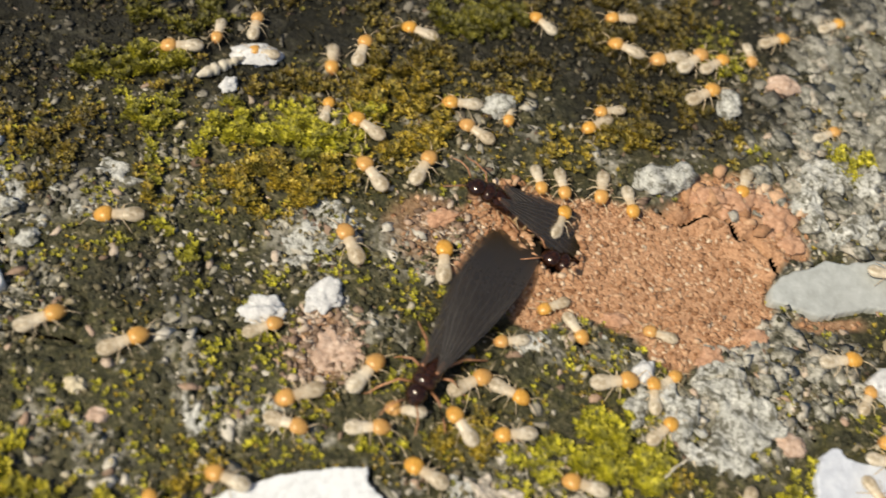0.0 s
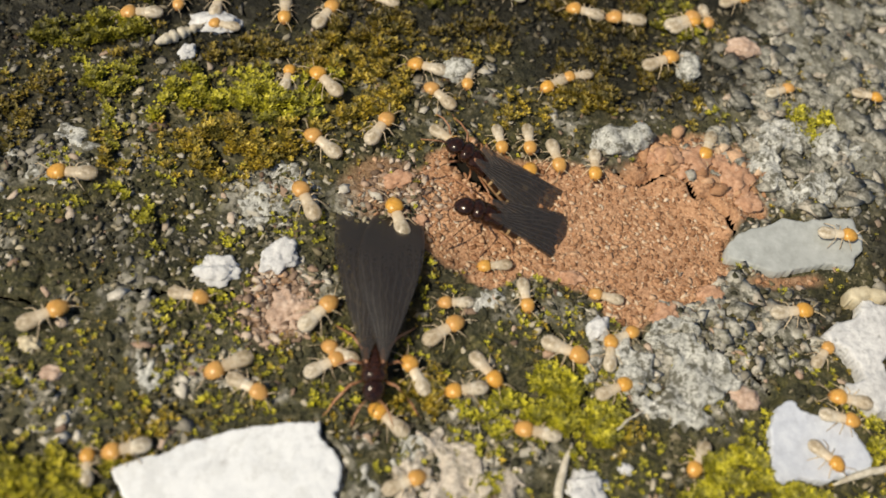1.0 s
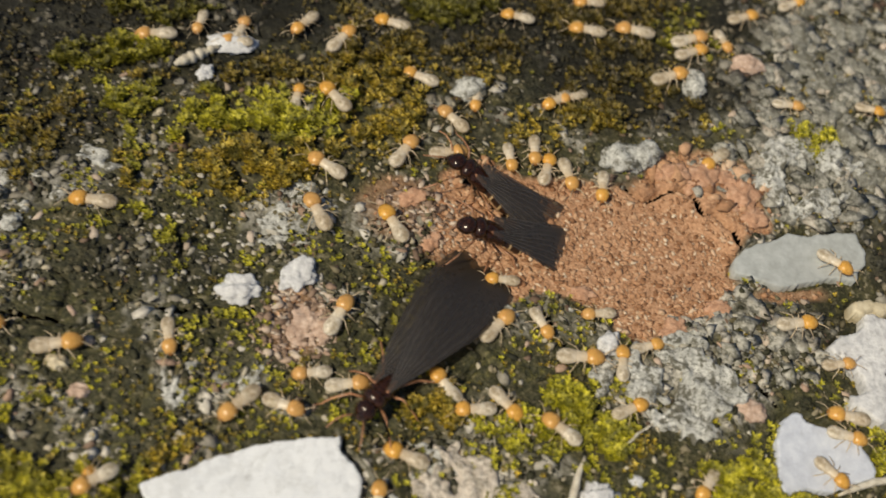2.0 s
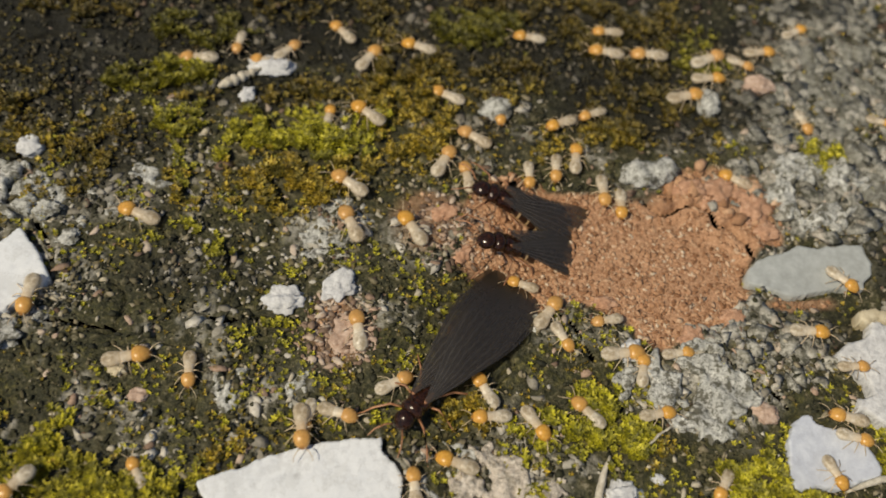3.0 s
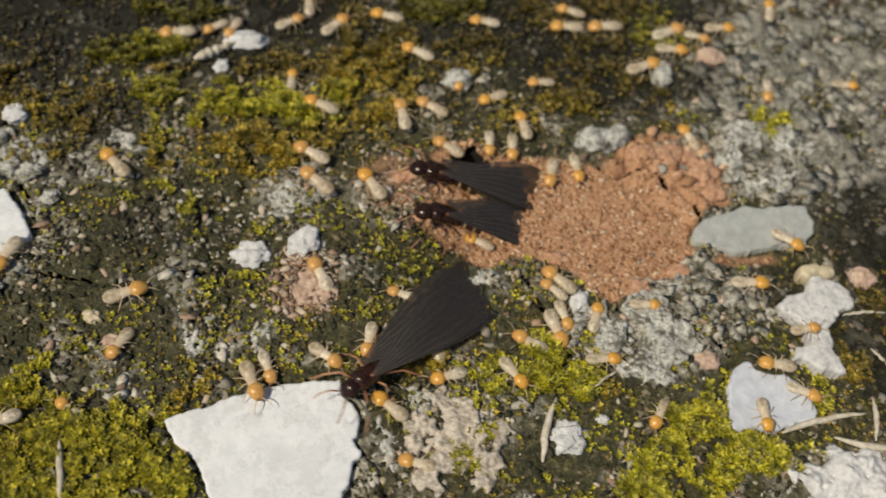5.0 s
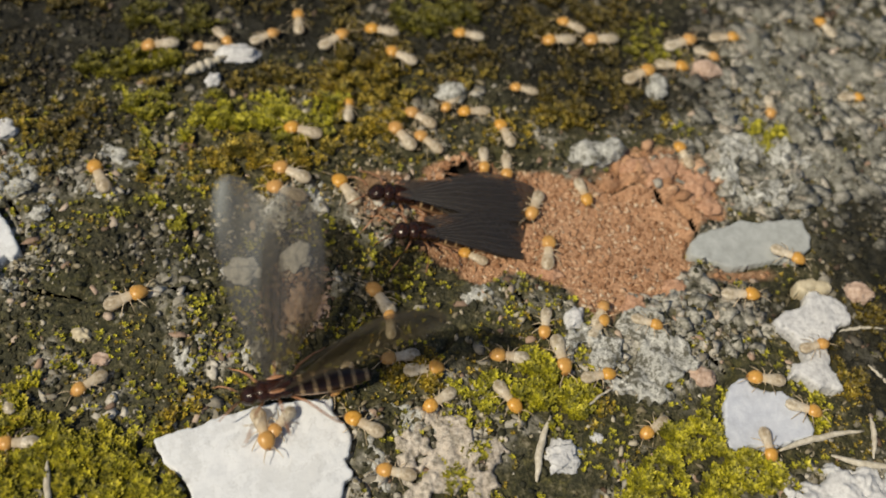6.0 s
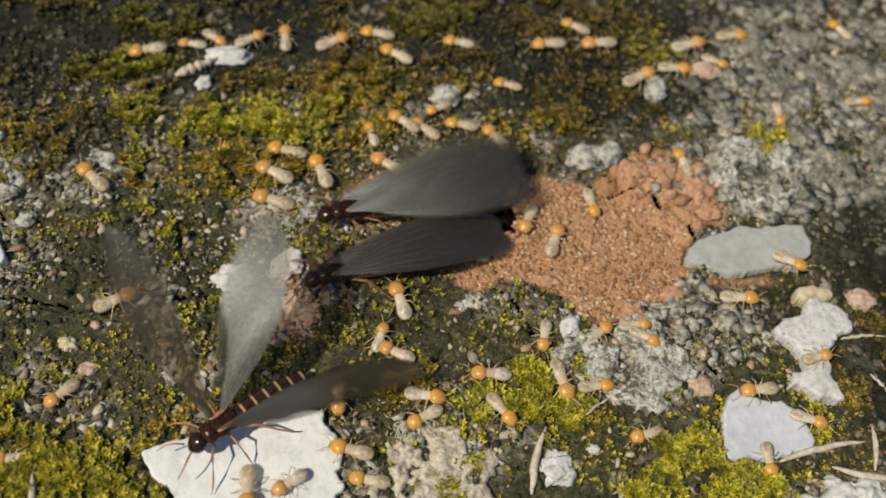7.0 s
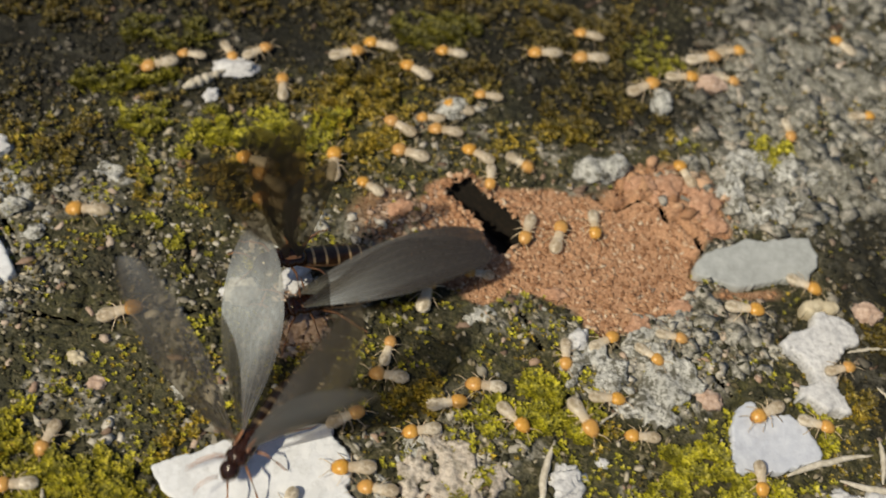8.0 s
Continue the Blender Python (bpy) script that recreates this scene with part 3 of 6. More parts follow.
def build_burrow():
    """The tunnel under the clay: a loft from the mouth that leads down and away."""
    n = 44
    ring = []
    for k in range(n):
        s = k / n * len(HOLE)
        i, f = int(s), s - int(s)
        a, b = HOLE[i], HOLE[(i + 1) % len(HOLE)]
        ring.append((a[0] + f * (b[0] - a[0]), a[1] + f * (b[1] - a[1])))
    cx, cy = sum(p[0] for p in ring) / n, sum(p[1] for p in ring) / n
    verts, faces = [], []
    steps = [(0, 0, -0.0, 1.12), (0.02, -0.01, -0.05, 1.06), (0.12, -0.02, -0.16, 1.03), (0.35, -0.05, -0.32, 1.02), (0.8, -0.12, -0.6, 1.0), (1.6, -0.22, -1.05, 1.0), (2.8, -0.4, -1.65, 1.0), (3.6, -0.5, -2.0, 0.5)]
    for dx, dy, dz, size in steps:
        for x, y in ring:
            wob = 0.05 * (value_noise(np.array(x * 3 + dx), np.array(y * 3 + dz), 0.5, 33) - 0.5)
            tilt = 0.35 * (x - cx) * min(1, -dz * 2)
            gz = ground_z(x, y) - 0.015 if dz > -0.06 else 0
            verts.append((cx + dx + (x - cx) * size + wob, cy + dy + (y - cy) * size + wob, dz + gz + tilt * 0.3))
    for s in range(len(steps) - 1):
        for k in range(n):
            faces.append((s * n + k, s * n + (k + 1) % n, (s + 1) * n + (k + 1) % n, (s + 1) * n + k))
    # The tunnel's shade is put into its wall colour.
    me = mesh_from("burrow", verts, faces, SHADE_BLACK, True)
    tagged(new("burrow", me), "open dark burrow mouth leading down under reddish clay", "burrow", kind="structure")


def ico():
    bm = bmesh.new()
    bmesh.ops.create_icosphere(bm, subdivisions=1, radius=1)
    v = np.array([x.co[:] for x in bm.verts])
    f = np.array([[x.index for x in face.verts] for face in bm.faces])
    bm.free()
    return v, f


def scatter(name, label, category, material, xs, ys, sizes, flat=0.7, sink=0.25, lift=0.0):
    """Many irregular grains joined in one mesh."""
    v, f = ico()
    n = len(xs)
    jit = 1 + 1.1 * (rng.random((n, len(v), 1)) - 0.5)
    turn = rng.random(n) * 6.283
    stretch = np.stack([1 + 0.8 * rng.random(n), 0.65 + 0.5 * rng.random(n), flat * (0.7 + 0.6 * rng.random(n))], -1)
    p = v[None] * jit * stretch[:, None] * sizes[:, None, None]
    c, s = np.cos(turn)[:, None], np.sin(turn)[:, None]
    zs = np.array([ground_z(a, b) for a, b in zip(xs, ys)]) + sizes * (flat - sink) + lift
    q = np.stack([p[..., 0] * c - p[..., 1] * s + xs[:, None], p[..., 0] * s + p[..., 1] * c + ys[:, None], p[..., 2] + zs[:, None]], -1)
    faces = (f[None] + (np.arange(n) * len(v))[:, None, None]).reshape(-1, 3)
    return tagged(new(name, mesh_from(name, q.reshape(-1, 3), faces, material, darkening=darkening_at(q[..., 0].ravel(), q[..., 1].ravel()))), label, category, kind="stuff")


def sample(n, weight, seed, x0=-5.6, x1=5.2, y0=0.7, y1=9.4):
    """n places drawn by a weight over the plan, clear of the burrow and the slabs."""
    r = np.random.default_rng(seed)
    got_x, got_y = np.empty(0), np.empty(0)
    while len(got_x) < n:
        x, y = r.uniform(x0, x1, n * 4), r.uniform(y0, y1, n * 4)
        i, j = np.searchsorted(GX, x) - 1, np.searchsorted(GY, y) - 1
        moss, bright, pale, clay = F_MOSS[i, j], F_BRIGHT[i, j], F_PALE[i, j], F_CLAY[i, j]
        ok = (r.random(n * 4) < weight(x, y, moss, bright, pale, clay)) & ~inside(x, y, HOLE)
        for poly, top in plates:
            ok &= ~inside(x, y, poly)
        got_x, got_y = np.concatenate([got_x, x[ok]]), np.concatenate([got_y, y[ok]])
    return got_x[:n], got_y[:n]


def build_moss(name, label, count, seed, dry, weight, size):
    """Rosettes of pointed leaves."""
    xs, ys = sample(count, weight, seed)
    r = np.random.default_rng(seed + 1)
    leaves = 6
    z0 = np.array([ground_z(a, b) for a, b in zip(xs, ys)])
    base = np.arange(leaves) / leaves * 6.283
    s = size * (0.6 + 0.8 * r.random(count))
    ang = base[None] + r.random((count, 1)) * 6.283 + 0.5 * (r.random((count, leaves)) - 0.5)
    up = 0.35 + 0.9 * r.random((count, leaves))
    reach = s[:, None] * (0.8 + 0.5 * r.random((count, leaves)))
    lift = (0.2 + 0.9 * r.random((count, 1))) * s[:, None]
    ca, sa = np.cos(ang), np.sin(ang)
    def ringed(rad, side, high):
        return np.stack([xs[:, None] + ca * rad - sa * side, ys[:, None] + sa * rad + ca * side, z0[:, None] + lift + high], -1)
    root = ringed(reach * 0.05, 0, 0 * reach)
    left = ringed(reach * 0.5, reach * 0.28, reach * up * 0.55)
    right = ringed(reach * 0.5, -reach * 0.28, reach * up * 0.55)
    tip = ringed(reach, 0, reach * up * 0.75)
    p = np.stack([root, left, tip, right], 2).reshape(-1, 3)
    quads = np.arange(len(p)).reshape(-1, 4)
    quads = np.concatenate([quads[:, [0, 1, 2]], quads[:, [0, 2, 3]]])
    me = mesh_from(name, p, quads, MOSS, False, dry=np.maximum(dry, 0.28 * smooth(4.2, 5.0, p[:, 1]) * smooth(1.5, 0.5, p[:, 0]) + 0.3 * smooth(-1.2, -2.0, p[:, 0]) * smooth(2.6, 2.0, p[:, 1])), darkening=darkening_at(p[:, 0], p[:, 1]))
    return tagged(new(name, me), label, "moss", kind="stuff")


# ---- stones and slabs ----
def part(name, me, parent, label=""):
    ob = new(name, me)
    ob.parent = parent
    if label:
        tagged(ob, label)
    return ob


def largest(solid):
    """The largest connected piece of a mask."""
    best, seen = [], set()
    cells = set(zip(*[a.tolist() for a in np.nonzero(solid)]))
    for start in sorted(cells):
        if start in seen:
            continue
        piece, todo = [], [start]
        seen.add(start)
        while todo:
            i, j = todo.pop()
            piece.append((i, j))
            for c in ((i + 1, j), (i - 1, j), (i, j + 1), (i, j - 1)):
                if c in cells and c not in seen:
                    seen.add(c)
                    todo.append(c)
        best = piece if len(piece) > len(best) else best
    out = np.zeros(solid.shape, bool)
    out[tuple(np.array(best).T)] = True
    return out


def slab(name, label, category, poly, thick, material, seed, ragged=0.02, relief=0.008, lumps=0.25, edge=0.03, gaps=None, follow=False, step=0.015):
    """A broken piece with a ragged edge and an uneven top; with follow it is a crust on the ground, with gaps it is full of holes."""
    px, py = [p[0] for p in poly], [p[1] for p in poly]
    gx, gy = np.arange(min(px) - 0.06, max(px) + 0.06, step), np.arange(min(py) - 0.06, max(py) + 0.06, step)
    r = np.random.default_rng(seed)
    vx, vy = np.meshgrid(gx, gy, indexing="ij")
    vx, vy = vx + r.uniform(-0.3, 0.3, vx.shape) * step, vy + r.uniform(-0.3, 0.3, vy.shape) * step
    mx, my = vx[:-1, :-1] + step / 2, vy[:-1, :-1] + step / 2
    wob_x = 2 * ragged * (fbm(mx, my, 0.16, seed, 2) + 0.7 * fbm(mx, my, 0.05, seed + 1, 2))
    wob_y = 2 * ragged * (fbm(mx, my, 0.16, seed + 2, 2) + 0.7 * fbm(mx, my, 0.05, seed + 3, 2))
    solid = inside(mx + wob_x, my + wob_y, poly)
    if gaps is not None:
        solid &= fbm(mx, my, 0.2, seed + 4, 4) > gaps
        if category == "rock" or gaps < -0.03:
            solid = largest(solid)
    steps = max(1, round(edge / step))
    depth, left = np.zeros(solid.shape), solid.copy()
    for k in range(steps):
        depth += left
        pad = np.pad(left, 1)
        left = left & pad[:-2, 1:-1] & pad[2:, 1:-1] & pad[1:-1, :-2] & pad[1:-1, 2:]
    pad = np.pad(depth / steps, 1)
    rise = (pad[:-1, :-1] + pad[1:, :-1] + pad[:-1, 1:] + pad[1:, 1:]) / 4
    low = fields(vx, vy)[0] - 0.03 if follow else np.full(vx.shape, -0.02)
    top = low + thick * (0.35 + 0.65 * (1 - (1 - rise) ** 2)) + 2 * relief * (fbm(vx, vy, lumps, seed + 5, 4) + 0.35 * fbm(vx, vy, lumps / 5, seed + 6, 2))
    cx, cy = sum(px) / len(px), sum(py) / len(py)
    n = vx.size
    verts = np.concatenate([np.stack([vx - cx, vy - cy, top], -1).reshape(-1, 3), np.stack([vx - cx, vy - cy, low - 0.1], -1).reshape(-1, 3)])
    idx = np.arange(n).reshape(vx.shape)
    a, b, c, d = idx[:-1, :-1], idx[1:, :-1], idx[1:, 1:], idx[:-1, 1:]
    quads = [np.stack([a, b, c, d], -1)[solid]]
    pad = np.pad(solid, 1)
    ends = []
    for p, q, near in ((a, b, pad[1:-1, :-2]), (b, c, pad[2:, 1:-1]), (c, d, pad[1:-1, 2:]), (d, a, pad[:-2, 1:-1])):
        rim = solid & ~near
        quads.append(np.stack([p, p + n, q + n, q], -1)[rim])
        ends.append(np.stack([p[rim], q[rim]], -1))
    ends = np.concatenate(ends)
    for k in range(2):
        total, count = np.zeros((n, 2)), np.zeros(n)
        for e, f in ((ends[:, 0], ends[:, 1]), (ends[:, 1], ends[:, 0])):
            np.add.at(total, e, verts[f, :2])
            np.add.at(count, e, 1)
        on = count > 1
        verts[:n][on, :2] = 0.5 * verts[:n][on, :2] + 0.5 * total[on] / count[on][:, None]
    verts[n:, :2] = verts[:n, :2]
    quads = np.concatenate(quads)
    used, inv = np.unique(quads, return_inverse=True)
    ob = tagged(new(name, mesh_from(name, verts[used], inv.reshape(-1, 4), material, True)), label, category, kind="stuff" if category in ("lichen", "rubble") else "")
    ob.location = Vector((cx, cy, 0)) * U
    if gaps is None:
        plates.append((list(poly), thick - 0.02))
    return ob


def blob(x, y, a, b, turn, seed, n=22):
    """An uneven round outline."""
    r = random.Random(seed)
    c, s = math.cos(radians(turn)), math.sin(radians(turn))
    out = []
    for k in range(n):
        w, f = 6.28318 * k / n, r.uniform(0.8, 1.15)
        u, v = a * f * math.cos(w), b * f * math.sin(w)
        out.append((x + u * c - v * s, y + u * s + v * c))
    return out


def stone(name, label, x, y, size, material, seed, flat=0.6, turn=0, long=1.3, sink=0.25, lumps=0.35, group=""):
    """A small lumpy stone half sunk in the soil."""
    bm = bmesh.new()
    bmesh.ops.create_icosphere(bm, subdivisions=4, radius=1)
    off = Vector((seed * 3.1, seed * 1.7, seed))
    for v in bm.verts:
        d = v.co.normalized()
        k = 1 + lumps * (noise.noise(d * 1.6 + off) + 0.5 * noise.noise(d * 4 + off) + 0.3 * noise.noise(d * 9 + off))
        v.co = Vector((d.x * k * long, d.y * k, d.z * k * flat)) * size * U
    me = bpy.data.meshes.new(name)
    bm.to_mesh(me)
    bm.free()
    me.materials.append(material)
    me.polygons.foreach_set("use_smooth", np.ones(len(me.polygons), bool))
    ob = tagged(new(name, me), label, "stone", group)
    ob.matrix_basis = pose(x * U, y * U, (ground_z(x, y) + size * (flat - sink) * 0.6) * U, 0, 0, turn)
    return ob


def tube(points, radii, sides=6):
    """Vertices and triangles of a tapering tube through points of the plan."""
    verts, faces = [], []
    pts = [Vector(p) for p in points]
    for i, p in enumerate(pts):
        d = (pts[min(i + 1, len(pts) - 1)] - pts[max(i - 1, 0)]).normalized()
        a = d.orthogonal().normalized()
        b = d.cross(a)
        for k in range(sides):
            w = 6.28318 * k / sides
            verts.append(p + (a * math.cos(w) + b * math.sin(w)) * radii[i])
    for i in range(len(pts) - 1):
        for k in range(sides):
            a, b = i * sides + k, i * sides + (k + 1) % sides
            faces += [(a, b, b + sides), (a, b + sides, a + sides)]
    verts += [pts[0], pts[-1]]
    n = len(verts)
    for k in range(sides):
        faces.append((k, n - 2, (k + 1) % sides))
        faces.append(((len(pts) - 1) * sides + k, (len(pts) - 1) * sides + (k + 1) % sides, n - 1))
    return [tuple(v) for v in verts], faces


def stalk(name, label, category, x0, y0, x1, y1, width, material, lift=0.03, bow=0.03, seed=1, flat=1.0):
    """A dry stalk or splinter that lies on the ground."""
    r = random.Random(seed)
    n = 12
    pts, rad = [], []
    dx, dy = x1 - x0, y1 - y0
    d = math.hypot(dx, dy)
    for k in range(n + 1):
        f = k / n
        side = bow * math.sin(f * 3.14) + r.uniform(-0.006, 0.006)
        x, y = x0 + dx * f - dy / d * side, y0 + dy * f + dx / d * side
        pts.append((x - x0, y - y0, (ground_z(x0, y0) * (1 - f) + ground_z(x1, y1) * f) * flat + lift))
        rad.append(width * (0.15 + 0.85 * math.sin(min(1, f * 2.5 + 0.1) * 1.57) * math.sin(min(1, (1 - f) * 1.6 + 0.1) * 1.57)))
    v, f = tube(pts, rad, 8)
    ob = tagged(new(name, mesh_from(name, v, f, material, True)), label, category)
    ob.location = Vector((x0, y0, 0)) * U
    return ob


build_ground()
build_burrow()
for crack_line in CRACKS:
    build_crack_shade(crack_line)

slab("plaster_flake", "large white pitted plaster flake lying in dark soil", "plaster flake", *SLABS["flake"], PLASTER, 3, 0.02, 0.006, 0.4, 0.015)
slab("plaster_flake", "white plaster flake with a dark gap along its edge", "plaster flake", *SLABS["flake_far"], PLASTER, 5, 0.02, 0.006, 0.4, 0.015)
slab("stone_slab", "smooth blue-grey stone slab beside the clay patch", "stone slab", *SLABS["slab"], SLATE, 7, 0.014, 0.006, 0.4, 0.015)
slab("stone_slab", "pale bluish stone slab edged by green moss", "stone slab", *SLABS["slab_blue"], BLUE, 9, 0.025, 0.008, 0.3, 0.015)
slab("chalk_lump", "rough white chalk lump with a crumbly top", "chalk", *SLABS["chalk"], CHALK, 11, 0.035, 0.02, 0.22, 0.03)
slab("cream_flake", "small cream stone flake on the edge of white chalk", "stone", *SLABS["cream"], CREAM, 15, 0.02, 0.01, 0.2)
slab("lichened_rock", "lichen-crusted grey rock with a pitted face", "rock", blob(2.28, 3.66, 0.72, 0.42, 12, 1), 0.09, LICHEN, 31, 0.12, 0.035, 0.16, 0.03, -0.1, True)
slab("lichened_rock", "pale pinkish rock beside the plaster flake", "rock", blob(0.88, 2.38, 0.6, 0.42, 75, 2), 0.08, LICHEN_PINK, 41, 0.12, 0.035, 0.14, 0.03, -0.16, True)
slab("lichened_rock", "white granular rock under dry stalks", "rock", blob(4.4, 2.66, 0.62, 0.42, 10, 3), 0.12, CHALK, 51, 0.1, 0.05, 0.14, 0.04, -0.14, True)
slab("lichened_rock", "grey lichened rock behind the stone slab", "rock", blob(3.35, 6.02, 0.55, 0.4, 30, 4), 0.1, LICHEN, 61, 0.12, 0.04, 0.16, 0.03, -0.06, True)
slab("lichened_rock", "broad pale lichened rock behind the plaster flake", "rock", blob(-4.0, 4.12, 0.46, 0.3, 20, 12), 0.11, LICHEN, 131, 0.12, 0.04, 0.18, 0.03, -0.1, True)
slab("rubble_heap", "crumbly heap of pinkish clay and plaster bits", "rubble", blob(-0.8, 3.48, 0.24, 0.32, 100, 10), 0.07, ROSE, 121, 0.12, 0.05, 0.09, 0.03, -0.04, True)
slab("lichen_crust", "broken bluish-white lichen crust beside the plaster", "lichen", blob(0.48, 2.3, 0.4, 0.3, 70, 13), 0.05, LICHEN, 141, 0.1, 0.025, 0.14, 0.03, 0.02, True)
slab("lichen_crust", "flat whitish lichen crust on dark soil", "lichen", blob(-1.1, 4.42, 0.36, 0.26, 60, 5), 0.05, LICHEN, 71, 0.1, 0.025, 0.14, 0.03, 0.0, True)
slab("lichen_crust", "flat grey lichen crust near the plaster", "lichen", blob(-1.3, 2.78, 0.42, 0.2, 20, 6), 0.05, LICHEN, 81, 0.1, 0.025, 0.14, 0.03, 0.0, True)
slab("lichen_crust", "flat whitish lichen crust below the clay", "lichen", blob(1.05, 3.98, 0.38, 0.22, 12, 7), 0.05, LICHEN, 91, 0.1, 0.025, 0.14, 0.03, 0.02, True)
slab("lichen_crust", "broad pale lichen crust on dark soil", "lichen", blob(-3.3, 4.2, 0.8, 0.4, 15, 8), 0.05, LICHEN, 101, 0.1, 0.025, 0.16, 0.03, 0.04, True)
slab("lichen_crust", "broad grey-white lichen crust over gravel", "lichen", blob(3.9, 7.0, 1.2, 1.3, 20, 9), 0.07, LICHEN_GREY, 111, 0.12, 0.03, 0.2, 0.03, 0.01, True, 0.02)
stone("white_stone", "small white crumbly chalk lump", 1.8, 2.55, 0.13, CHALK, 26, 0.4, 40, 1.15, 0.15, 0.6)
stone("white_stone", "rounded white stone beside a soil crack", -1.32, 3.62, 0.125, CHALK, 23, 0.4, 10, 1.25, 0.15, 0.5)
stone("white_stone", "white stone on a heap of pinkish rubble", -0.89, 3.87, 0.115, CHALK, 24, 0.4, 70, 1.35, 0.15, 0.5)

stone("pebble", "small cream pebble on dark soil", -2.47, 2.69, 0.065, CREAM, 2, 0.7)
stone("pebble", "small angular pale pebble on dark soil", -2.22, 2.5, 0.06, ROSE, 3, 0.6)
stone("white_stone", "knobbly pale grey stone among moss", 0.13, 6.12, 0.13, LICHEN, 4, 0.6, 20, 1.2)
stone("lichened_stone", "grey-white lichened stone at the clay edge", 1.62, 5.72, 0.15, LICHEN, 5, 0.6, 10)
stone("lichened_stone", "knobbly grey-white stone at the clay edge", 1.82, 5.8, 0.13, LICHEN, 6, 0.7, 60)
stone("white_stone", "whitish lump at the edge of grey gravel", 2.22, 6.8, 0.12, LICHEN, 7, 0.7, 100, 1.4)
stone("rose_stone", "pale pink stone among grey gravel", 2.72, 7.16, 0.11, ROSE, 8, 0.7)
stone("white_stone", "pale lump lying on dark moss", -2.16, 6.08, 0.13, CHALK, 9, 0.5, 15, 1.7)
stone("pebble", "tiny whitish pebble on dark moss", -2.28, 5.66, 0.07, CHALK, 10, 0.7, 80)
stone("rose_stone", "pink-grey rounded stone on dark soil", 4.32, 4.75, 0.1, ROSE, 11, 0.7)
stone("pebble", "pinkish pebble beside lichened rock", 2.92, 3.55, 0.09, ROSE, 12, 0.6)
stone("pebble", "small grey pebble on dark soil", 2.06, 2.77, 0.045, CHALK, 13, 0.7)
stone("white_stone", "pale stone at the edge of dry moss", -4.0, 4.57, 0.1, CHALK, 14, 0.6)
for x, y, size, turn in ((-3.6, 3.98, 0.09, 10), (-3.5, 2.72, 0.13, 30), (-3.28, 2.95, 0.08, 80), (-3.3, 3.75, 0.07, 40)):
    stone("lichened_stone", "grey lichened stone near the plaster flake", x, y, size, LICHEN, 2 * x + y, 0.5, turn, 1.3, 0.2, 0.6, "lichened stones")
stone("white_stone", "small white stone by a worker's trail", 1.72, 3.85, 0.085, CHALK, 19, 0.8, 70, 1.4)

for x, y, size, turn in ((2.12, 5.68, 0.1, 20), (2.34, 5.72, 0.13, 50), (2.58, 5.78, 0.1, 10), (2.74, 5.62, 0.13, 80), (2.87, 5.42, 0.09, 30), (1.98, 5.66, 0.07, 0), (-0.15, 4.85, 0.09, 40), (0.1, 4.45, 0.07, 70), (2.62, 4.42, 0.09, 20), (2.25, 4.1, 0.1, 60), (1.45, 4.28, 0.07, 10)):
    stone("clay_clod", "crumbly reddish clay clod on the rim of the bare patch", x, y, size, CLOD, x + y, 0.45, turn, 1.4, 0.15, 0.5, "clay clods")

stalk("splinter", "pale flat wood splinter standing by chalk", "splinter", 1.62, 2.28, 1.64, 2.86, 0.034, STRAW, 0.04, 0.03, 2)
stalk("splinter", "pale wood splinter among dark moss", "splinter", -2.57, 5.66, -2.24, 5.99, 0.06, STRAW, 0.06, 0.0, 3)
stalk("straw", "thin pale straw in yellow moss", "straw", -2.26, 1.55, -2.02, 1.02, 0.03, STRAW, 0.06, 0.0, 4)
stalk("twig", "dry grey twig across the slab corner", "twig", 3.62, 3.02, 4.35, 3.37, 0.03, STRAW, 0.06, 0.03, 5)
stalk("twig", "dry grey twig lying on white rock", "twig", 4.05, 3.06, 4.75, 3.1, 0.03, STRAW, 0.1, -0.03, 6)
stalk("twig", "short dry twig end on white rock", "twig", 4.38, 3.48, 4.4, 3.1, 0.025, STRAW, 0.1, 0.02, 7)
stalk("straw", "thin dry straw beside chalk", "straw", 4.14, 4.3, 4.54, 4.42, 0.017, STRAW, 0.04, 0.02, 8)
stalk("straw", "thin dry straw on dark moss", "straw", 4.4, 4.02, 4.66, 3.78, 0.015, STRAW, 0.04, 0.01, 9)
stalk("twig", "thin brown twig beside lichened rock", "twig", 1.92, 2.98, 2.22, 3.32, 0.013, STRAW, 0.04, 0.02, 10)

# ---- loose cover ----
gx, gy = sample(20000, lambda x, y, m, b, p, c: np.clip(0.35 + 0.5 * p - 0.3 * m - 0.8 * c, 0.02, 1) * (1 - 0.95 * c) * (0.3 + smooth(-0.1, 0.12, fbm(x, y, 0.4, 310, 3))), 101)
scatter("grit", "fine grey and pale grit over the soil", "grit", GRIT, gx, gy, 0.008 + 0.022 * rng.random(len(gx)) ** 2)
gx, gy = sample(900, lambda x, y, m, b, p, c: np.clip(0.2 + 0.8 * p - 0.9 * m - 0.9 * c, 0.0, 1), 102)
scatter("grit", "scattered small pale pebbles over the soil", "pebbles", RUBBLE, gx, gy, 0.018 + 0.035 * rng.random(len(gx)) ** 3, 0.4)
gx, gy = sample(9500, lambda x, y, m, b, p, c: c ** 2 * smooth(0.05, 0.08, line_gap(x, y, CLAY_CRACK)), 103)
scatter("clay_crumbs", "reddish clay crumbs of the nest patch", "clay", CLAY, gx, gy, 0.004 + 0.021 * rng.random(len(gx)) ** 4.5, 0.5)
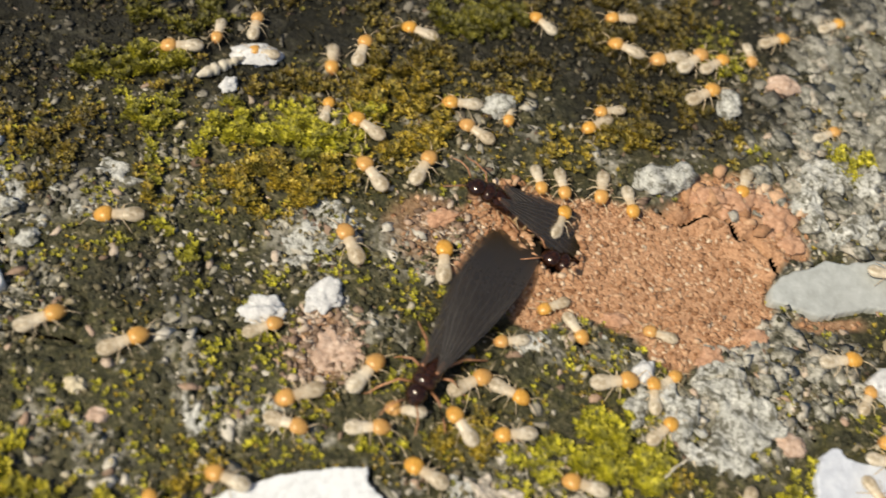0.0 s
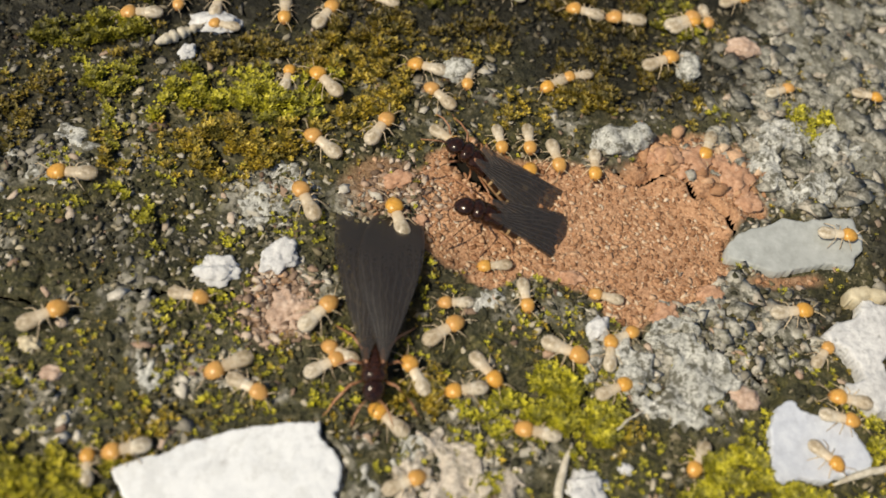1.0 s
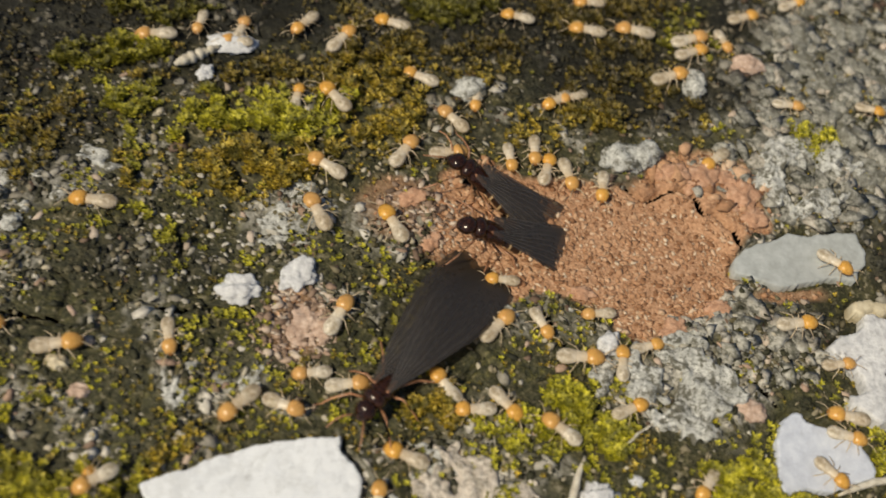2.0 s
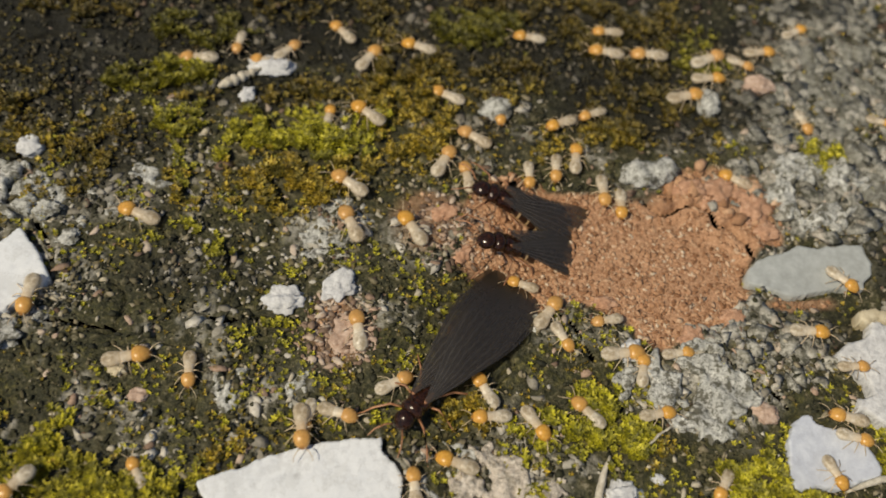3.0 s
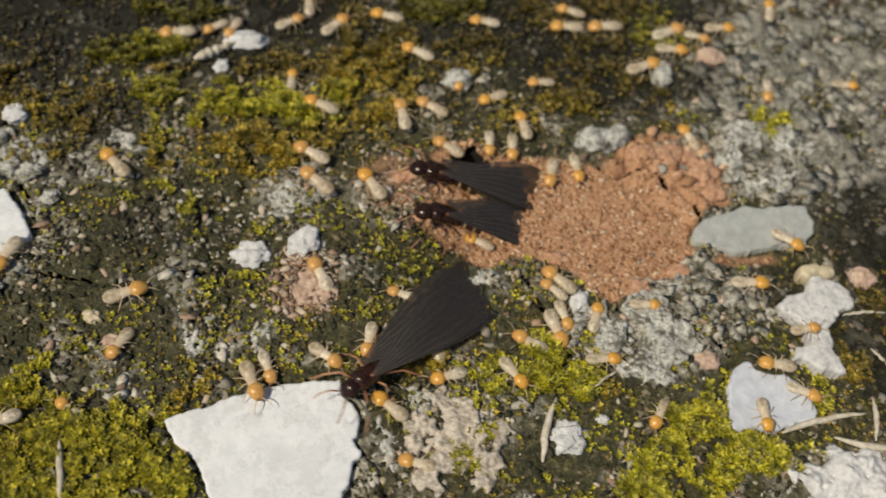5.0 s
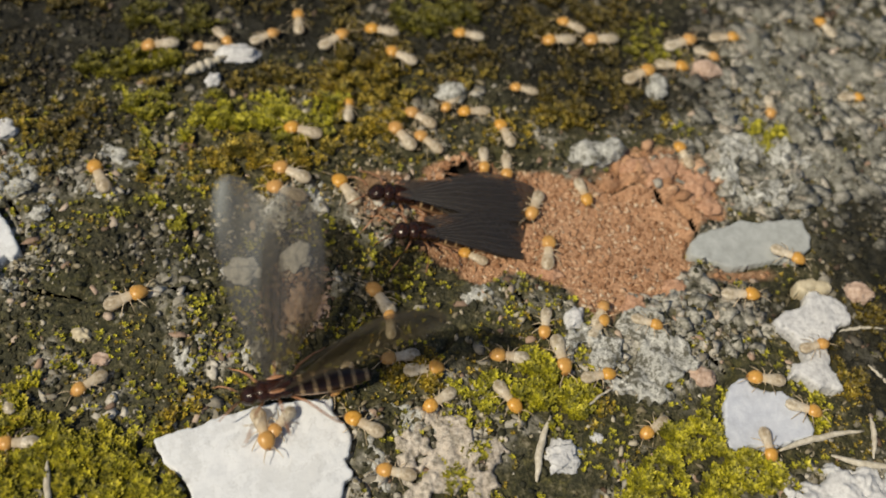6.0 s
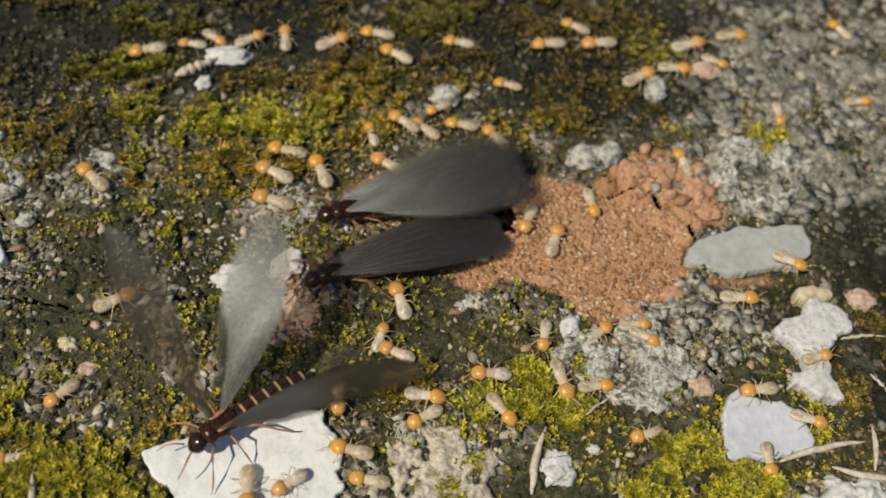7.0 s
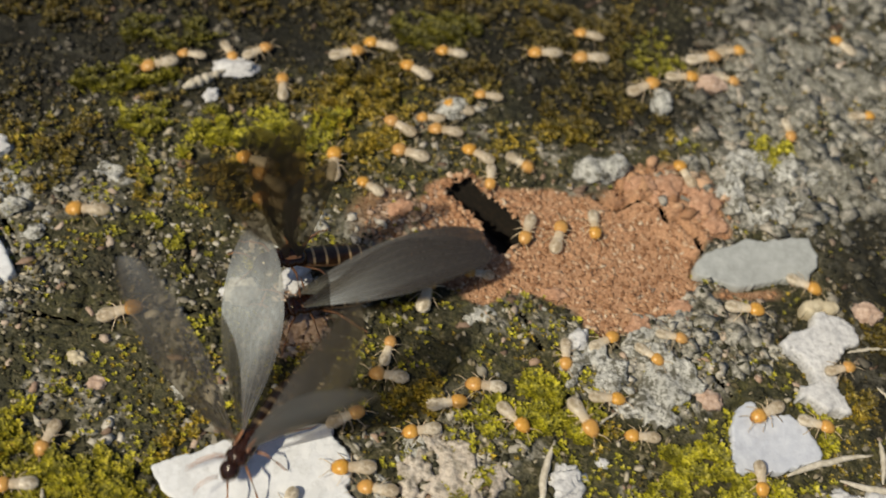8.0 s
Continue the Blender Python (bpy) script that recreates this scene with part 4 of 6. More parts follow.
gx, gy = sample(3200, lambda x, y, m, b, p, c: (0.15 + smooth(-0.05, 0.06, fbm(x, y, 0.3, 320, 3))) * smooth(2.2, 2.9, x - 0.12 * (y - 6)) * smooth(5.3, 6.0, y), 104)
scatter("gravel", "coarse grey gravel with lichen", "gravel", GRAVEL, gx, gy, 0.012 + 0.085 * rng.random(len(gx)) ** 2.2, 0.35, 0.15)
gx, gy = sample(240, lambda x, y, m, b, p, c: (1 - c) * smooth(1.2, 0.6, np.hypot((x - 2.95) / 0.75, (y - 4.25) / 0.42)), 108)
scatter("pebbles", "lichened grey pebbles packed in dark soil", "pebbles", PEBBLE, gx, gy, 0.012 + 0.075 * rng.random(len(gx)) ** 2.6, 0.24, 0.1)
gx, gy = sample(130, lambda x, y, m, b, p, c: smooth(1.2, 0.5, np.hypot((x - 2.45) / 0.6, (y - 5.72) / 0.3)) * smooth(0.1, 0.15, line_gap(x, y, CLAY_CRACK)), 109)
scatter("clay_clods", "crumbled pinkish clay lumps along the raised rim", "clay", CLAY, gx, gy, 0.02 + 0.055 * rng.random(len(gx)) ** 2, 0.55, 0.2)
gx, gy = sample(1500, lambda x, y, m, b, p, c: np.clip(1.3 - np.hypot((x + 0.8) / 0.3, (y - 3.45) / 0.36), 0, 1) + np.clip(1.2 - np.hypot((x - 2.6) / 0.5, (y - 5.8) / 0.2), 0, 1) + 0.6 * np.clip(1.2 - np.hypot((x - 0.0) / 0.4, (y - 4.7) / 0.4), 0, 1), 105)
scatter("rubble", "heap of pinkish and pale rubble", "rubble", RUBBLE, gx, gy, 0.007 + 0.03 * rng.random(len(gx)) ** 3, 0.5)
rim = [(np.array(HOLE[k]) * (1 - f) + np.array(HOLE[(k + 1) % 11]) * f) for k in range(11) for f in np.linspace(0, 0.95, 14)]
slope = np.random.default_rng(107)
sl = slope.random((620, 2)) ** (1, 0.8)
rim = np.array(rim) + rng.normal(0, 0.025, (len(rim), 2))
scatter("clay_crumbs", "crumbling reddish clay lip of the burrow", "clay", CLAY, rim[:, 0], rim[:, 1], 0.012 + 0.025 * rng.random(len(rim)) ** 2)
gx, gy = sample(3200, lambda x, y, m, b, p, c: (1 - c) * (0.05 + p) * (1 - 0.7 * m) * (0.15 + smooth(0.0, 0.1, fbm(x, y, 0.3, 330, 3))), 106)
scatter("flecks", "flat pale lichen flecks and mortar crumbs", "flecks", FLECK, gx, gy, 0.01 + 0.05 * rng.random(len(gx)) ** 3, 0.22, 0.1)
gx, gy = sample(420, lambda x, y, m, b, p, c: (1 - m) * np.maximum(smooth(1.3, 0.5, np.hypot((x + 3.3) / 1.0, (y - 5.0) / 0.8)), smooth(1.3, 0.5, np.hypot((x + 1.7) / 0.9, (y - 3.9) / 0.5))), 110)
scatter("flecks", "tiny whitish lichen specks on black soil", "flecks", FLECK, gx, gy, 0.008 + 0.026 * rng.random(len(gx)) ** 2, 0.25, 0.1)
foot = np.array([(0.22 + 0.54 * u + 0.16 * v, 5.1 - 0.54 * u + 0.07 * v) for u, v in sl])
crumbs = scatter("clay_crumbs", "orange clay crumbs sliding into the burrow", "clay", CLAY, foot[:, 0], foot[:, 1], 0.014 + 0.03 * slope.random(len(foot)) ** 2, 0.7, 0.25, 0.01 - 0.26 * sl[:, 1])
build_moss("moss", "bright yellow-green moss cushions", 27000, 201, 0.0, lambda x, y, m, b, p, c: (m * b) ** 2.1, 0.029)
build_moss("moss", "thick yellow-olive moss cushion with dry tips", 8500, 205, 0.4, lambda x, y, m, b, p, c: smooth(0.05, 0.4, m) * smooth(1.15, 0.6, np.hypot((x + 2.5) / 1.2, (y - 1.5) / 0.7)), 0.032)
build_moss("moss", "dry olive-brown moss mat", 17000, 202, 1.0, lambda x, y, m, b, p, c: (m * (1 - b)) ** 2.0, 0.03)
build_moss("moss", "fine olive-brown crust of tiny moss", 4200, 204, 0.8, lambda x, y, m, b, p, c: (1 - c) * (1 - 0.8 * p) * (1 - m) * (0.03 + smooth(0.0, 0.14, fbm(x, y, 0.35, 305, 4))), 0.019)
build_moss("moss", "tiny scattered green moss tufts", 3200, 203, 0.0, lambda x, y, m, b, p, c: (1 - c) * smooth(0.06, 0.16, fbm(x, y, 0.22, 300, 3)) * (0.15 + smooth(5.6, 4.2, y)), 0.022)


# ---- insects ----
def lathe(name, profile, material, sides=14, squash=0.9, smooth_shade=True):
    """A body along x from rows of (x, radius, centre z)."""
    verts, faces, along, under = [], [], [], []
    for x, r, z in profile:
        for k in range(sides):
            w = 6.28318 * k / sides
            verts.append((x, r * math.sin(w), z + r * squash * math.cos(w)))
            along.append(x)
            under.append(0.5 - 0.5 * math.cos(w))
    n = len(profile)
    for i in range(n - 1):
        for k in range(sides):
            a, b = i * sides + k, i * sides + (k + 1) % sides
            faces.append((a, b, b + sides, a + sides))
    return mesh_from(name, verts, faces, material, smooth_shade, along=along, under=under)


def limb(name, points, r0, r1, material, sides=5):
    v, f = tube(points, [r0 + (r1 - r0) * k / (len(points) - 1) for k in range(len(points))], sides)
    return mesh_from(name, v, f, material, True)


def make_worker():
    """A termite worker, head towards +x, standing on z = 0."""
    ob = tagged(new("termite_worker"), "pale termite worker with an amber head crawling over the ground", "termite", "termite workers")
    ob.empty_display_size = 0.001
    head = part("head", lathe("head", [(0.04, 0.004, 0.068), (0.045, 0.046, 0.068), (0.064, 0.067, 0.071), (0.1, 0.076, 0.072), (0.135, 0.072, 0.068), (0.164, 0.06, 0.061), (0.186, 0.043, 0.054), (0.2, 0.028, 0.05), (0.208, 0.003, 0.048)], AMBER, 16, 0.66), ob, "glossy amber head")
    part("thorax", lathe("thorax", [(-0.07, 0.006, 0.058), (-0.06, 0.05, 0.058), (-0.03, 0.056, 0.062), (-0.006, 0.048, 0.064), (0.012, 0.053, 0.066), (0.036, 0.046, 0.067), (0.054, 0.05, 0.067), (0.066, 0.004, 0.067)], PALE_SKIN, 14, 0.66), ob, "cream thorax with a pale collar")
    rows = [(-0.03, 0.006, 0.058)]
    for k in range(10):
        f = k / 9
        r = 0.053 + 0.02 * math.sin(min(1.0, f / 0.62) * 1.5708) if f < 0.62 else 0.073 * math.sqrt(max(0.0, 1 - ((f - 0.62) / 0.46) ** 2))
        x = -0.035 - 0.16 * f
        rows += [(x + 0.006, r * 0.95, 0.06 - 0.006 * f), (x - 0.006, r, 0.06 - 0.006 * f)]
    rows += [(-0.206, 0.024, 0.054), (-0.211, 0.003, 0.054)]
    part("abdomen", lathe("abdomen", rows, PALE_SKIN, 14, 0.68), ob, "glassy cream abdomen with a grey gut")
    for side in (1, -1):
        for root, fore in ((0.05, 0.075), (0.02, 0.0), (-0.005, -0.085)):
            pts = [(root, 0.022 * side, 0.05), (root + fore * 0.5, 0.075 * side, 0.085), (root + fore, 0.125 * side, 0.035), (root + fore * 1.25, 0.15 * side, 0.004)]
            part("leg", limb("leg", pts, 0.0065, 0.0035, LEG_SKIN), ob)
        pts = [(0.195, 0.022 * side, 0.072), (0.235, 0.05 * side, 0.085), (0.275, 0.075 * side, 0.07), (0.31, 0.085 * side, 0.045)]
        part("antenna", limb("antenna", pts, 0.005, 0.003, LEG_SKIN), head)
    return ob


def wing_mesh(name, length, width, up):
    """A long membrane along +x with its leading edge towards +y, arched, cambered and rippled; up is the side of its arch."""
    nx, ny = 34, 10
    verts, faces, across, along = [], [], [], []
    for i in range(nx + 1):
        f = i / nx
        half = width * (0.08 + 0.92 * math.sin(min(1.0, f / 0.58) * 1.5708) ** 1.1) * (1 if f < 0.48 else math.sqrt(max(0.0, 1 - ((f - 0.48) / 0.52) ** 2.3)))
        half = max(half, 0.002)
        lead = 0.36 * half + 0.03 * width
        for j in range(ny + 1):
            g = j / ny - 0.5
            y = lead - half * (0.5 - g)
            z = half * (0.035 * math.cos(g * 3) + 0.02 * math.sin(f * 7 + g * 5)) + 0.002 * math.sin(j * 2.1) * f * half / width
            z = up * (z + 0.05 * length * math.sin(3.1416 * f))
            verts.append((f * length, y, z))
            across.append(g)
            along.append(f)
    for i in range(nx):
        for j in range(ny):
            a = i * (ny + 1) + j
            faces.append((a, a + ny + 1, a + ny + 2, a + 1))
    return mesh_from(name, verts, faces, WING, True, across=across, along=along)


WING_SHAPES = {"right_fore": wing_mesh("forewing", 1.7, 0.5, 1), "right_hind": wing_mesh("hindwing", 1.62, 0.52, 1), "left_fore": wing_mesh("forewing", 1.7, 0.5, -1), "left_hind": wing_mesh("hindwing", 1.62, 0.52, -1)}
ROOTS = {"right_fore": (0.05, -0.06, 0.115), "right_hind": (-0.06, -0.06, 0.105), "left_fore": (0.05, 0.06, 0.115), "left_hind": (-0.06, 0.06, 0.105)}
FOLDED = {"right_fore": ((-1, -0.005, -0.115), (0.0, -1, 0.25)), "right_hind": ((-1, -0.03, -0.13), (0.0, -1, 0.15)), "left_fore": ((-1, 0.01, -0.1), (0.0, 1, -0.1)), "left_hind": ((-1, 0.035, -0.12), (0.0, 1, 0.1))}


def spread(which, k):
    """A resting wing turned outwards by k."""
    side, k = (-1 if "right" in which else 1), k + (0.03 if "hind" in which else 0.0)
    return (-1, side * k, -0.14 if "hind" in which else -0.12), (-k, side, 0.12 if side < 0 else -0.1)


def wing_pose(which, d, c):
    """The pose of a wing on its body: d points to its tip, c to its leading edge."""
    x = Vector(d).normalized()
    c = Vector(c)
    y = (c - x * c.dot(x)).normalized()
    z = x.cross(y)
    m = Matrix((x, y, z)).transposed().to_4x4()
    m.translation = Vector(ROOTS[which]) * U
    return m


def make_alate(label):
    """A winged termite, head towards +x, its thorax over the origin."""
    ob = tagged(new("winged_termite"), label, "termite", "winged termites")
    ob.empty_display_size = 0.001
    head = part("head", lathe("head", [(0.165, 0.004, 0.015), (0.17, 0.045, 0.015), (0.19, 0.074, 0.01), (0.225, 0.086, 0.0), (0.262, 0.08, -0.012), (0.29, 0.056, -0.026), (0.31, 0.032, -0.036), (0.318, 0.004, -0.036)], DARK_SHELL, 16, 0.78), ob, "glossy dark brown head")
    part("thorax", lathe("thorax", [(-0.14, 0.02, 0.0), (-0.12, 0.09, 0.01), (-0.06, 0.1, 0.016), (-0.03, 0.088, 0.016), (0.0, 0.1, 0.02), (0.06, 0.098, 0.022), (0.085, 0.08, 0.024), (0.095, 0.096, 0.026), (0.14, 0.1, 0.024), (0.172, 0.078, 0.02), (0.182, 0.03, 0.02)], DARK_SHELL, 16, 0.72), ob)
    rows = [(-0.11, 0.02, -0.01)]
    for k in range(9):
        f = k / 8
        r = 0.108 * math.sin(0.75 + 1.95 * f) ** 0.7
        x = -0.13 - 0.62 * f
        rows += [(x + 0.03, r * 0.94, -0.02 - 0.1 * f), (x - 0.025, r, -0.02 - 0.1 * f)]
    rows += [(-0.79, 0.03, -0.125), (-0.8, 0.004, -0.125)]
    part("abdomen", lathe("abdomen", rows, ABDOMEN, 18, 0.82), ob, "dark banded abdomen with a cream underside")
    for side in (1, -1):
        for root, fore in ((0.12, 0.16), (0.0, -0.02), (-0.09, -0.26)):
            pts = [(root, 0.06 * side, -0.05), (root + fore * 0.5, 0.17 * side, 0.01), (root + fore, 0.28 * side, -0.09), (root + fore * 1.3, 0.33 * side, -0.165), (root + fore * 1.5, 0.36 * side, -0.175)]
            part("leg", limb("leg", pts, 0.012, 0.005, BROWN_LEG, 6), ob)
        pts = [(0.32, 0.045 * side, 0.01), (0.38, 0.09 * side, 0.03), (0.45, 0.13 * side, 0.01), (0.51, 0.15 * side, -0.04)]
        part("antenna", limb("antenna", pts, 0.009, 0.005, BROWN_LEG), head)
        part("wing_scale", lathe("wing_scale", [(-0.07, 0.004, 0.1), (-0.06, 0.014, 0.102), (0.0, 0.02, 0.106), (0.05, 0.016, 0.106), (0.065, 0.004, 0.105)], BROWN_LEG, 10, 0.5), ob, "pale brown wing base scale").location.y = 0.062 * side * U
    wings = {}
    for which in ROOTS:
        w = part("forewing" if "fore" in which else "hindwing", WING_SHAPES[which], ob, "smoky brown veined wing")
        w.matrix_basis = wing_pose(which, *FOLDED[which])
        wings[which] = w
    return ob, wings


WORKER = make_worker()
workers = [WORKER] + [copy_thing(WORKER, Matrix()) for k in range(69)]
ALATE_A, WINGS_A = make_alate("dark winged termite on the soil that spreads its wings")
ALATE_B, WINGS_B = make_alate("dark winged termite climbing out of the burrow and opening its wings")
ALATE_C, WINGS_C = make_alate("dark winged termite creeping out of the burrow beside another")
ALATE_D, WINGS_D = make_alate("dark winged termite peering from the burrow mouth")


def crawl(k, size, rows):
    """Key a worker along rows of (seconds, x, y, heading)."""
    w = workers[k]
    w.scale = (size, size, size)
    keys = []
    for t, x, y, h in rows:
        dx, dy = 0.11 * math.cos(radians(h)), 0.11 * math.sin(radians(h))
        z = max(support_z(x, y), support_z(x + dx, y + dy), support_z(x - dx, y - dy) - 0.02)
        keys.append((t, pose(x * U, y * U, (z + 0.012) * U, 0, 0, h)))
    walk(w, keys)


def fly(ob, rows):
    """Key a winged termite along rows of (seconds, x, y, z, heading, pitch)."""
    walk(ob, [(t, pose(x * U, y * U, z * U, 0, -p, h)) for t, x, y, z, h, p in rows])


def beat(wings, which, rows, shake=0.0):
    """Key a wing: rows of (seconds, tip direction, leading edge direction), folded at the start; from 6 s on it quivers by shake."""
    keys = [(0.0, wing_pose(which, *FOLDED[which]))]
    for t, d, c in rows:
        d, c = Vector(d).normalized(), Vector(c)
        side = d.cross(c).normalized() * 0.6 + c.normalized() * 0.4
        if shake and 6.0 < t < 8.0:
            keys += [(t - 0.034, wing_pose(which, d - side * shake, c)), (t, wing_pose(which, d, c)), (t + 0.034, wing_pose(which, d + side * shake, c))]
        else:
            keys.append((t, wing_pose(which, d, c)))
    walk(wings[which], keys)


def motions():
    fly(ALATE_A, [(0, 0.08, 3.38, 0.2, -107, 7), (0.5, 0.08, 3.28, 0.2, -97, 7), (1, 0.08, 3.08, 0.2, -78, 7), (1.5, 0.03, 3.02, 0.2, -111, 7), (3, 0.04, 2.93, 0.2, -115, 7), (3.5, 0.04, 2.99, 0.2, -115, 7), (4, 0.09, 2.92, 0.2, -102, 7), (4.5, 0.12, 2.84, 0.2, -98, 7), (5, 0.04, 2.66, 0.2, -123, 7), (5.2, -0.02, 2.64, 0.22, -130, 4), (5.8, -0.45, 2.52, 0.25, -148, 0), (6.3, -0.8, 2.44, 0.25, -156, 0), (6.5, -0.76, 2.36, 0.25, -150, 0), (6.7, -0.82, 2.28, 0.25, -136, 0), (7.0, -0.92, 2.21, 0.25, -129, 0), (7.2, -0.9, 2.31, 0.25, -135, 0), (7.5, -0.89, 2.3, 0.25, -133, 0), (7.8, -0.75, 2.32, 0.25, -121, 0), (8.0, -0.8, 2.19, 0.25, -107, 0)])
    resting = {which: [(0.5, *spread(which, 0.1)), (1, *spread(which, 0.08)), (1.5, *spread(which, 0.06)), (3, *spread(which, 0.055)), (5.2, *spread(which, 0.055))] for which in ROOTS}
    beat(WINGS_A, "right_fore", resting["right_fore"] + [(5.6, (-0.7, -0.5, 0.5), (0.5, -0.8, 0.2)), (6.0, (0.0, -0.8, 0.6), (1, -0.2, 0)), (6.3, (0.25, -0.88, 0.41), (0.94, 0.13, -0.31)), (6.5, (0.16, -0.9, 0.41), (0.95, 0.03, -0.3)), (6.7, (0.08, -0.92, 0.38), (0.94, -0.05, -0.33)), (7.0, (-0.06, -0.77, 0.63), (0.62, -0.52, -0.58)), (7.2, (-0.21, -0.88, 0.43), (0.91, -0.34, -0.26)), (7.5, (-0.13, -0.44, 0.89), (0.61, -0.74, -0.27)), (7.8, (-0.07, -0.83, 0.55), (0.64, -0.46, -0.62)), (8.0, (-0.33, -0.77, 0.54), (0.49, -0.63, -0.6))], 0.05)
    beat(WINGS_A, "right_hind", resting["right_hind"] + [(5.6, (-0.8, -0.4, 0.45), (0.5, -0.8, 0.2)), (6.0, (-0.2, -0.6, 0.7), (1, -0.2, 0)), (6.3, (0.01, -0.51, 0.86), (0.85, -0.45, -0.28)), (6.5, (0.17, -0.9, 0.39), (0.95, 0.05, -0.32)), (6.7, (-0.55, -0.7, 0.45), (0.73, -0.66, -0.14)), (7.0, (-0.7, -0.57, 0.43), (0.59, -0.8, -0.1)), (7.2, (-0.49, -0.41, 0.77), (0.48, -0.86, -0.15)), (7.5, (-0.57, -0.62, 0.54), (0.63, -0.75, -0.2)), (7.8, (-0.72, -0.54, 0.44), (0.54, -0.83, -0.14)), (8.0, (-0.79, -0.43, 0.43), (0.4, -0.9, -0.17))], 0.06)
    beat(WINGS_A, "left_fore", resting["left_fore"] + [(5.6, (-0.8, 0.3, 0.5), (0.5, 0.8, 0.1)), (6.0, (-0.65, 0.1, 0.7), (1, 0.3, 0)), (6.3, (-0.69, -0.13, 0.71), (0.72, -0.21, 0.66)), (6.5, (-0.87, 0.06, 0.49), (0.49, -0.12, 0.87)), (6.7, (-0.42, 0.43, 0.8), (0.65, -0.48, 0.59)), (7.0, (-0.9, 0.4, 0.19), (0.11, -0.21, 0.97)), (7.2, (-0.38, 0.44, 0.81), (0.64, -0.5, 0.57)), (7.5, (-0.54, 0.55, 0.64), (0.41, -0.49, 0.77)), (7.8, (-0.43, 0.77, 0.47), (-0.36, -0.62, 0.69)), (8.0, (-0.22, 0.48, 0.85), (0.5, -0.7, 0.52))], 0.12)
    beat(WINGS_A, "left_hind", resting["left_hind"] + [(5.6, (-0.9, 0.3, 0.35), (0.4, 0.9, 0.1)), (6.0, (-0.75, 0.1, 0.6), (0.8, 0.6, 0)), (6.3, (-0.7, -0.66, 0.28), (0.69, -0.72, 0.03)), (6.5, (-0.62, -0.63, 0.47), (0.71, -0.7, 0.0)), (6.7, (-0.23, 0.41, 0.88), (0.45, -0.76, 0.47)), (6.85, (-0.59, 0.34, 0.36), (0.11, -0.51, 0.7)), (7.0, (-0.95, 0.28, -0.16), (-0.24, -0.26, 0.94)), (7.1, (-0.68, 0.21, 0.37), (-0.31, -0.59, 0.46)), (7.2, (-0.41, 0.15, 0.9), (-0.39, -0.92, -0.03)), (7.5, (-0.36, 0.57, 0.74), (-0.92, -0.31, -0.22)), (7.8, (-0.78, 0.11, 0.62), (-0.32, -0.92, -0.24)), (8.0, (-0.53, 0.28, 0.8), (-0.6, -0.79, -0.12))], 0.14)
    fly(ALATE_B, [(0, 0.3, 5.05, 0.16, 176, 26), (0.5, 0.37, 5.06, 0.16, 168, 26), (1, 0.48, 5.09, 0.16, 166, 26), (1.5, 0.42, 5.1, 0.16, 162, 26), (3, 0.36, 5.02, 0.16, 178, 26), (3.5, 0.37, 4.95, 0.16, 182, 26), (4, 0.36, 4.87, 0.16, 187, 26), (4.5, 0.31, 4.82, 0.18, 190, 25), (5, 0.2, 4.81, 0.2, 192, 23), (6.3, -0.18, 4.58, 0.22, 198, 13), (6.5, -0.24, 4.54, 0.22, 200, 11), (7, -0.45, 4.45, 0.22, 209, 5), (7.2, -0.62, 4.36, 0.22, 217, 3), (7.4, -0.72, 4.15, 0.23, 234, 3), (7.5, -0.74, 4.06, 0.24, 240, 3), (7.65, -0.78, 3.95, 0.27, 234, 6), (7.8, -0.82, 3.85, 0.35, 222, 8), (8, -0.9, 3.82, 0.45, 210, 10)])
    opened = {"right_fore": [(7.8, (0.19, -0.29, 0.94), (0.87, 0.48, -0.03)), (8.0, (0.5, 0.1, 0.86), (0.26, 0.93, -0.26))], "right_hind": [(7.8, (0.17, -0.14, 0.98), (0.86, 0.5, -0.08)), (8.0, (0.35, -0.03, 0.94), (0.63, 0.75, -0.21))], "left_fore": [(7.8, (-0.03, -0.3, 0.95), (0.93, 0.34, 0.13)), (8.0, (0.1, -0.05, 0.99), (0.85, 0.52, -0.06))], "left_hind": [(7.8, (0.08, 0.12, 0.99), (0.95, 0.3, -0.12)), (8.0, (0.08, 0.14, 0.99), (0.92, 0.38, -0.13))]}
    for which, side in (("right_fore", -1), ("right_hind", -1), ("left_fore", 1), ("left_hind", 1)):
        d, c = FOLDED[which]
        hind = 0.12 if "hind" in which else 0.0
        if side < 0:
            rows = [(6.6, d, c), (7.0, (-1, -0.05, 0.16), (-0.04, -0.92, 0.36)), (7.2, (-1, -0.05, 0.08), c), (7.5, (-1, -0.05, -0.02), c), (7.65, (-0.7 - hind, -0.4, 0.5), (0.5, -0.8, 0.2))]
        else:
            rows = [(6.6, d, c), (7.0, (-1, 0.02 + hind, 0.12), (0.04, 0.92, -0.3)), (7.2, (-1, 0.04, 0.06), c), (7.5, (-1, 0.05 + hind, 0.0), c), (7.65, (-0.8, 0.1 + hind, 0.45), (0.3, 0.9, 0.1))]
        rows = rows + opened[which]
        beat(WINGS_B, which, rows, 0.12)
        rows = [(7.2, d, c), (7.5, (-1, 0.06 * side + 0.5 * hind * side, 0.3), (0.1, 0.97 * side, -0.2 * side)), (7.75, (-1, 0.02 * side, 0.1), c), (8.0, (-1, 0.02 * side, 0.06), c)]
        beat(WINGS_C, which, rows)
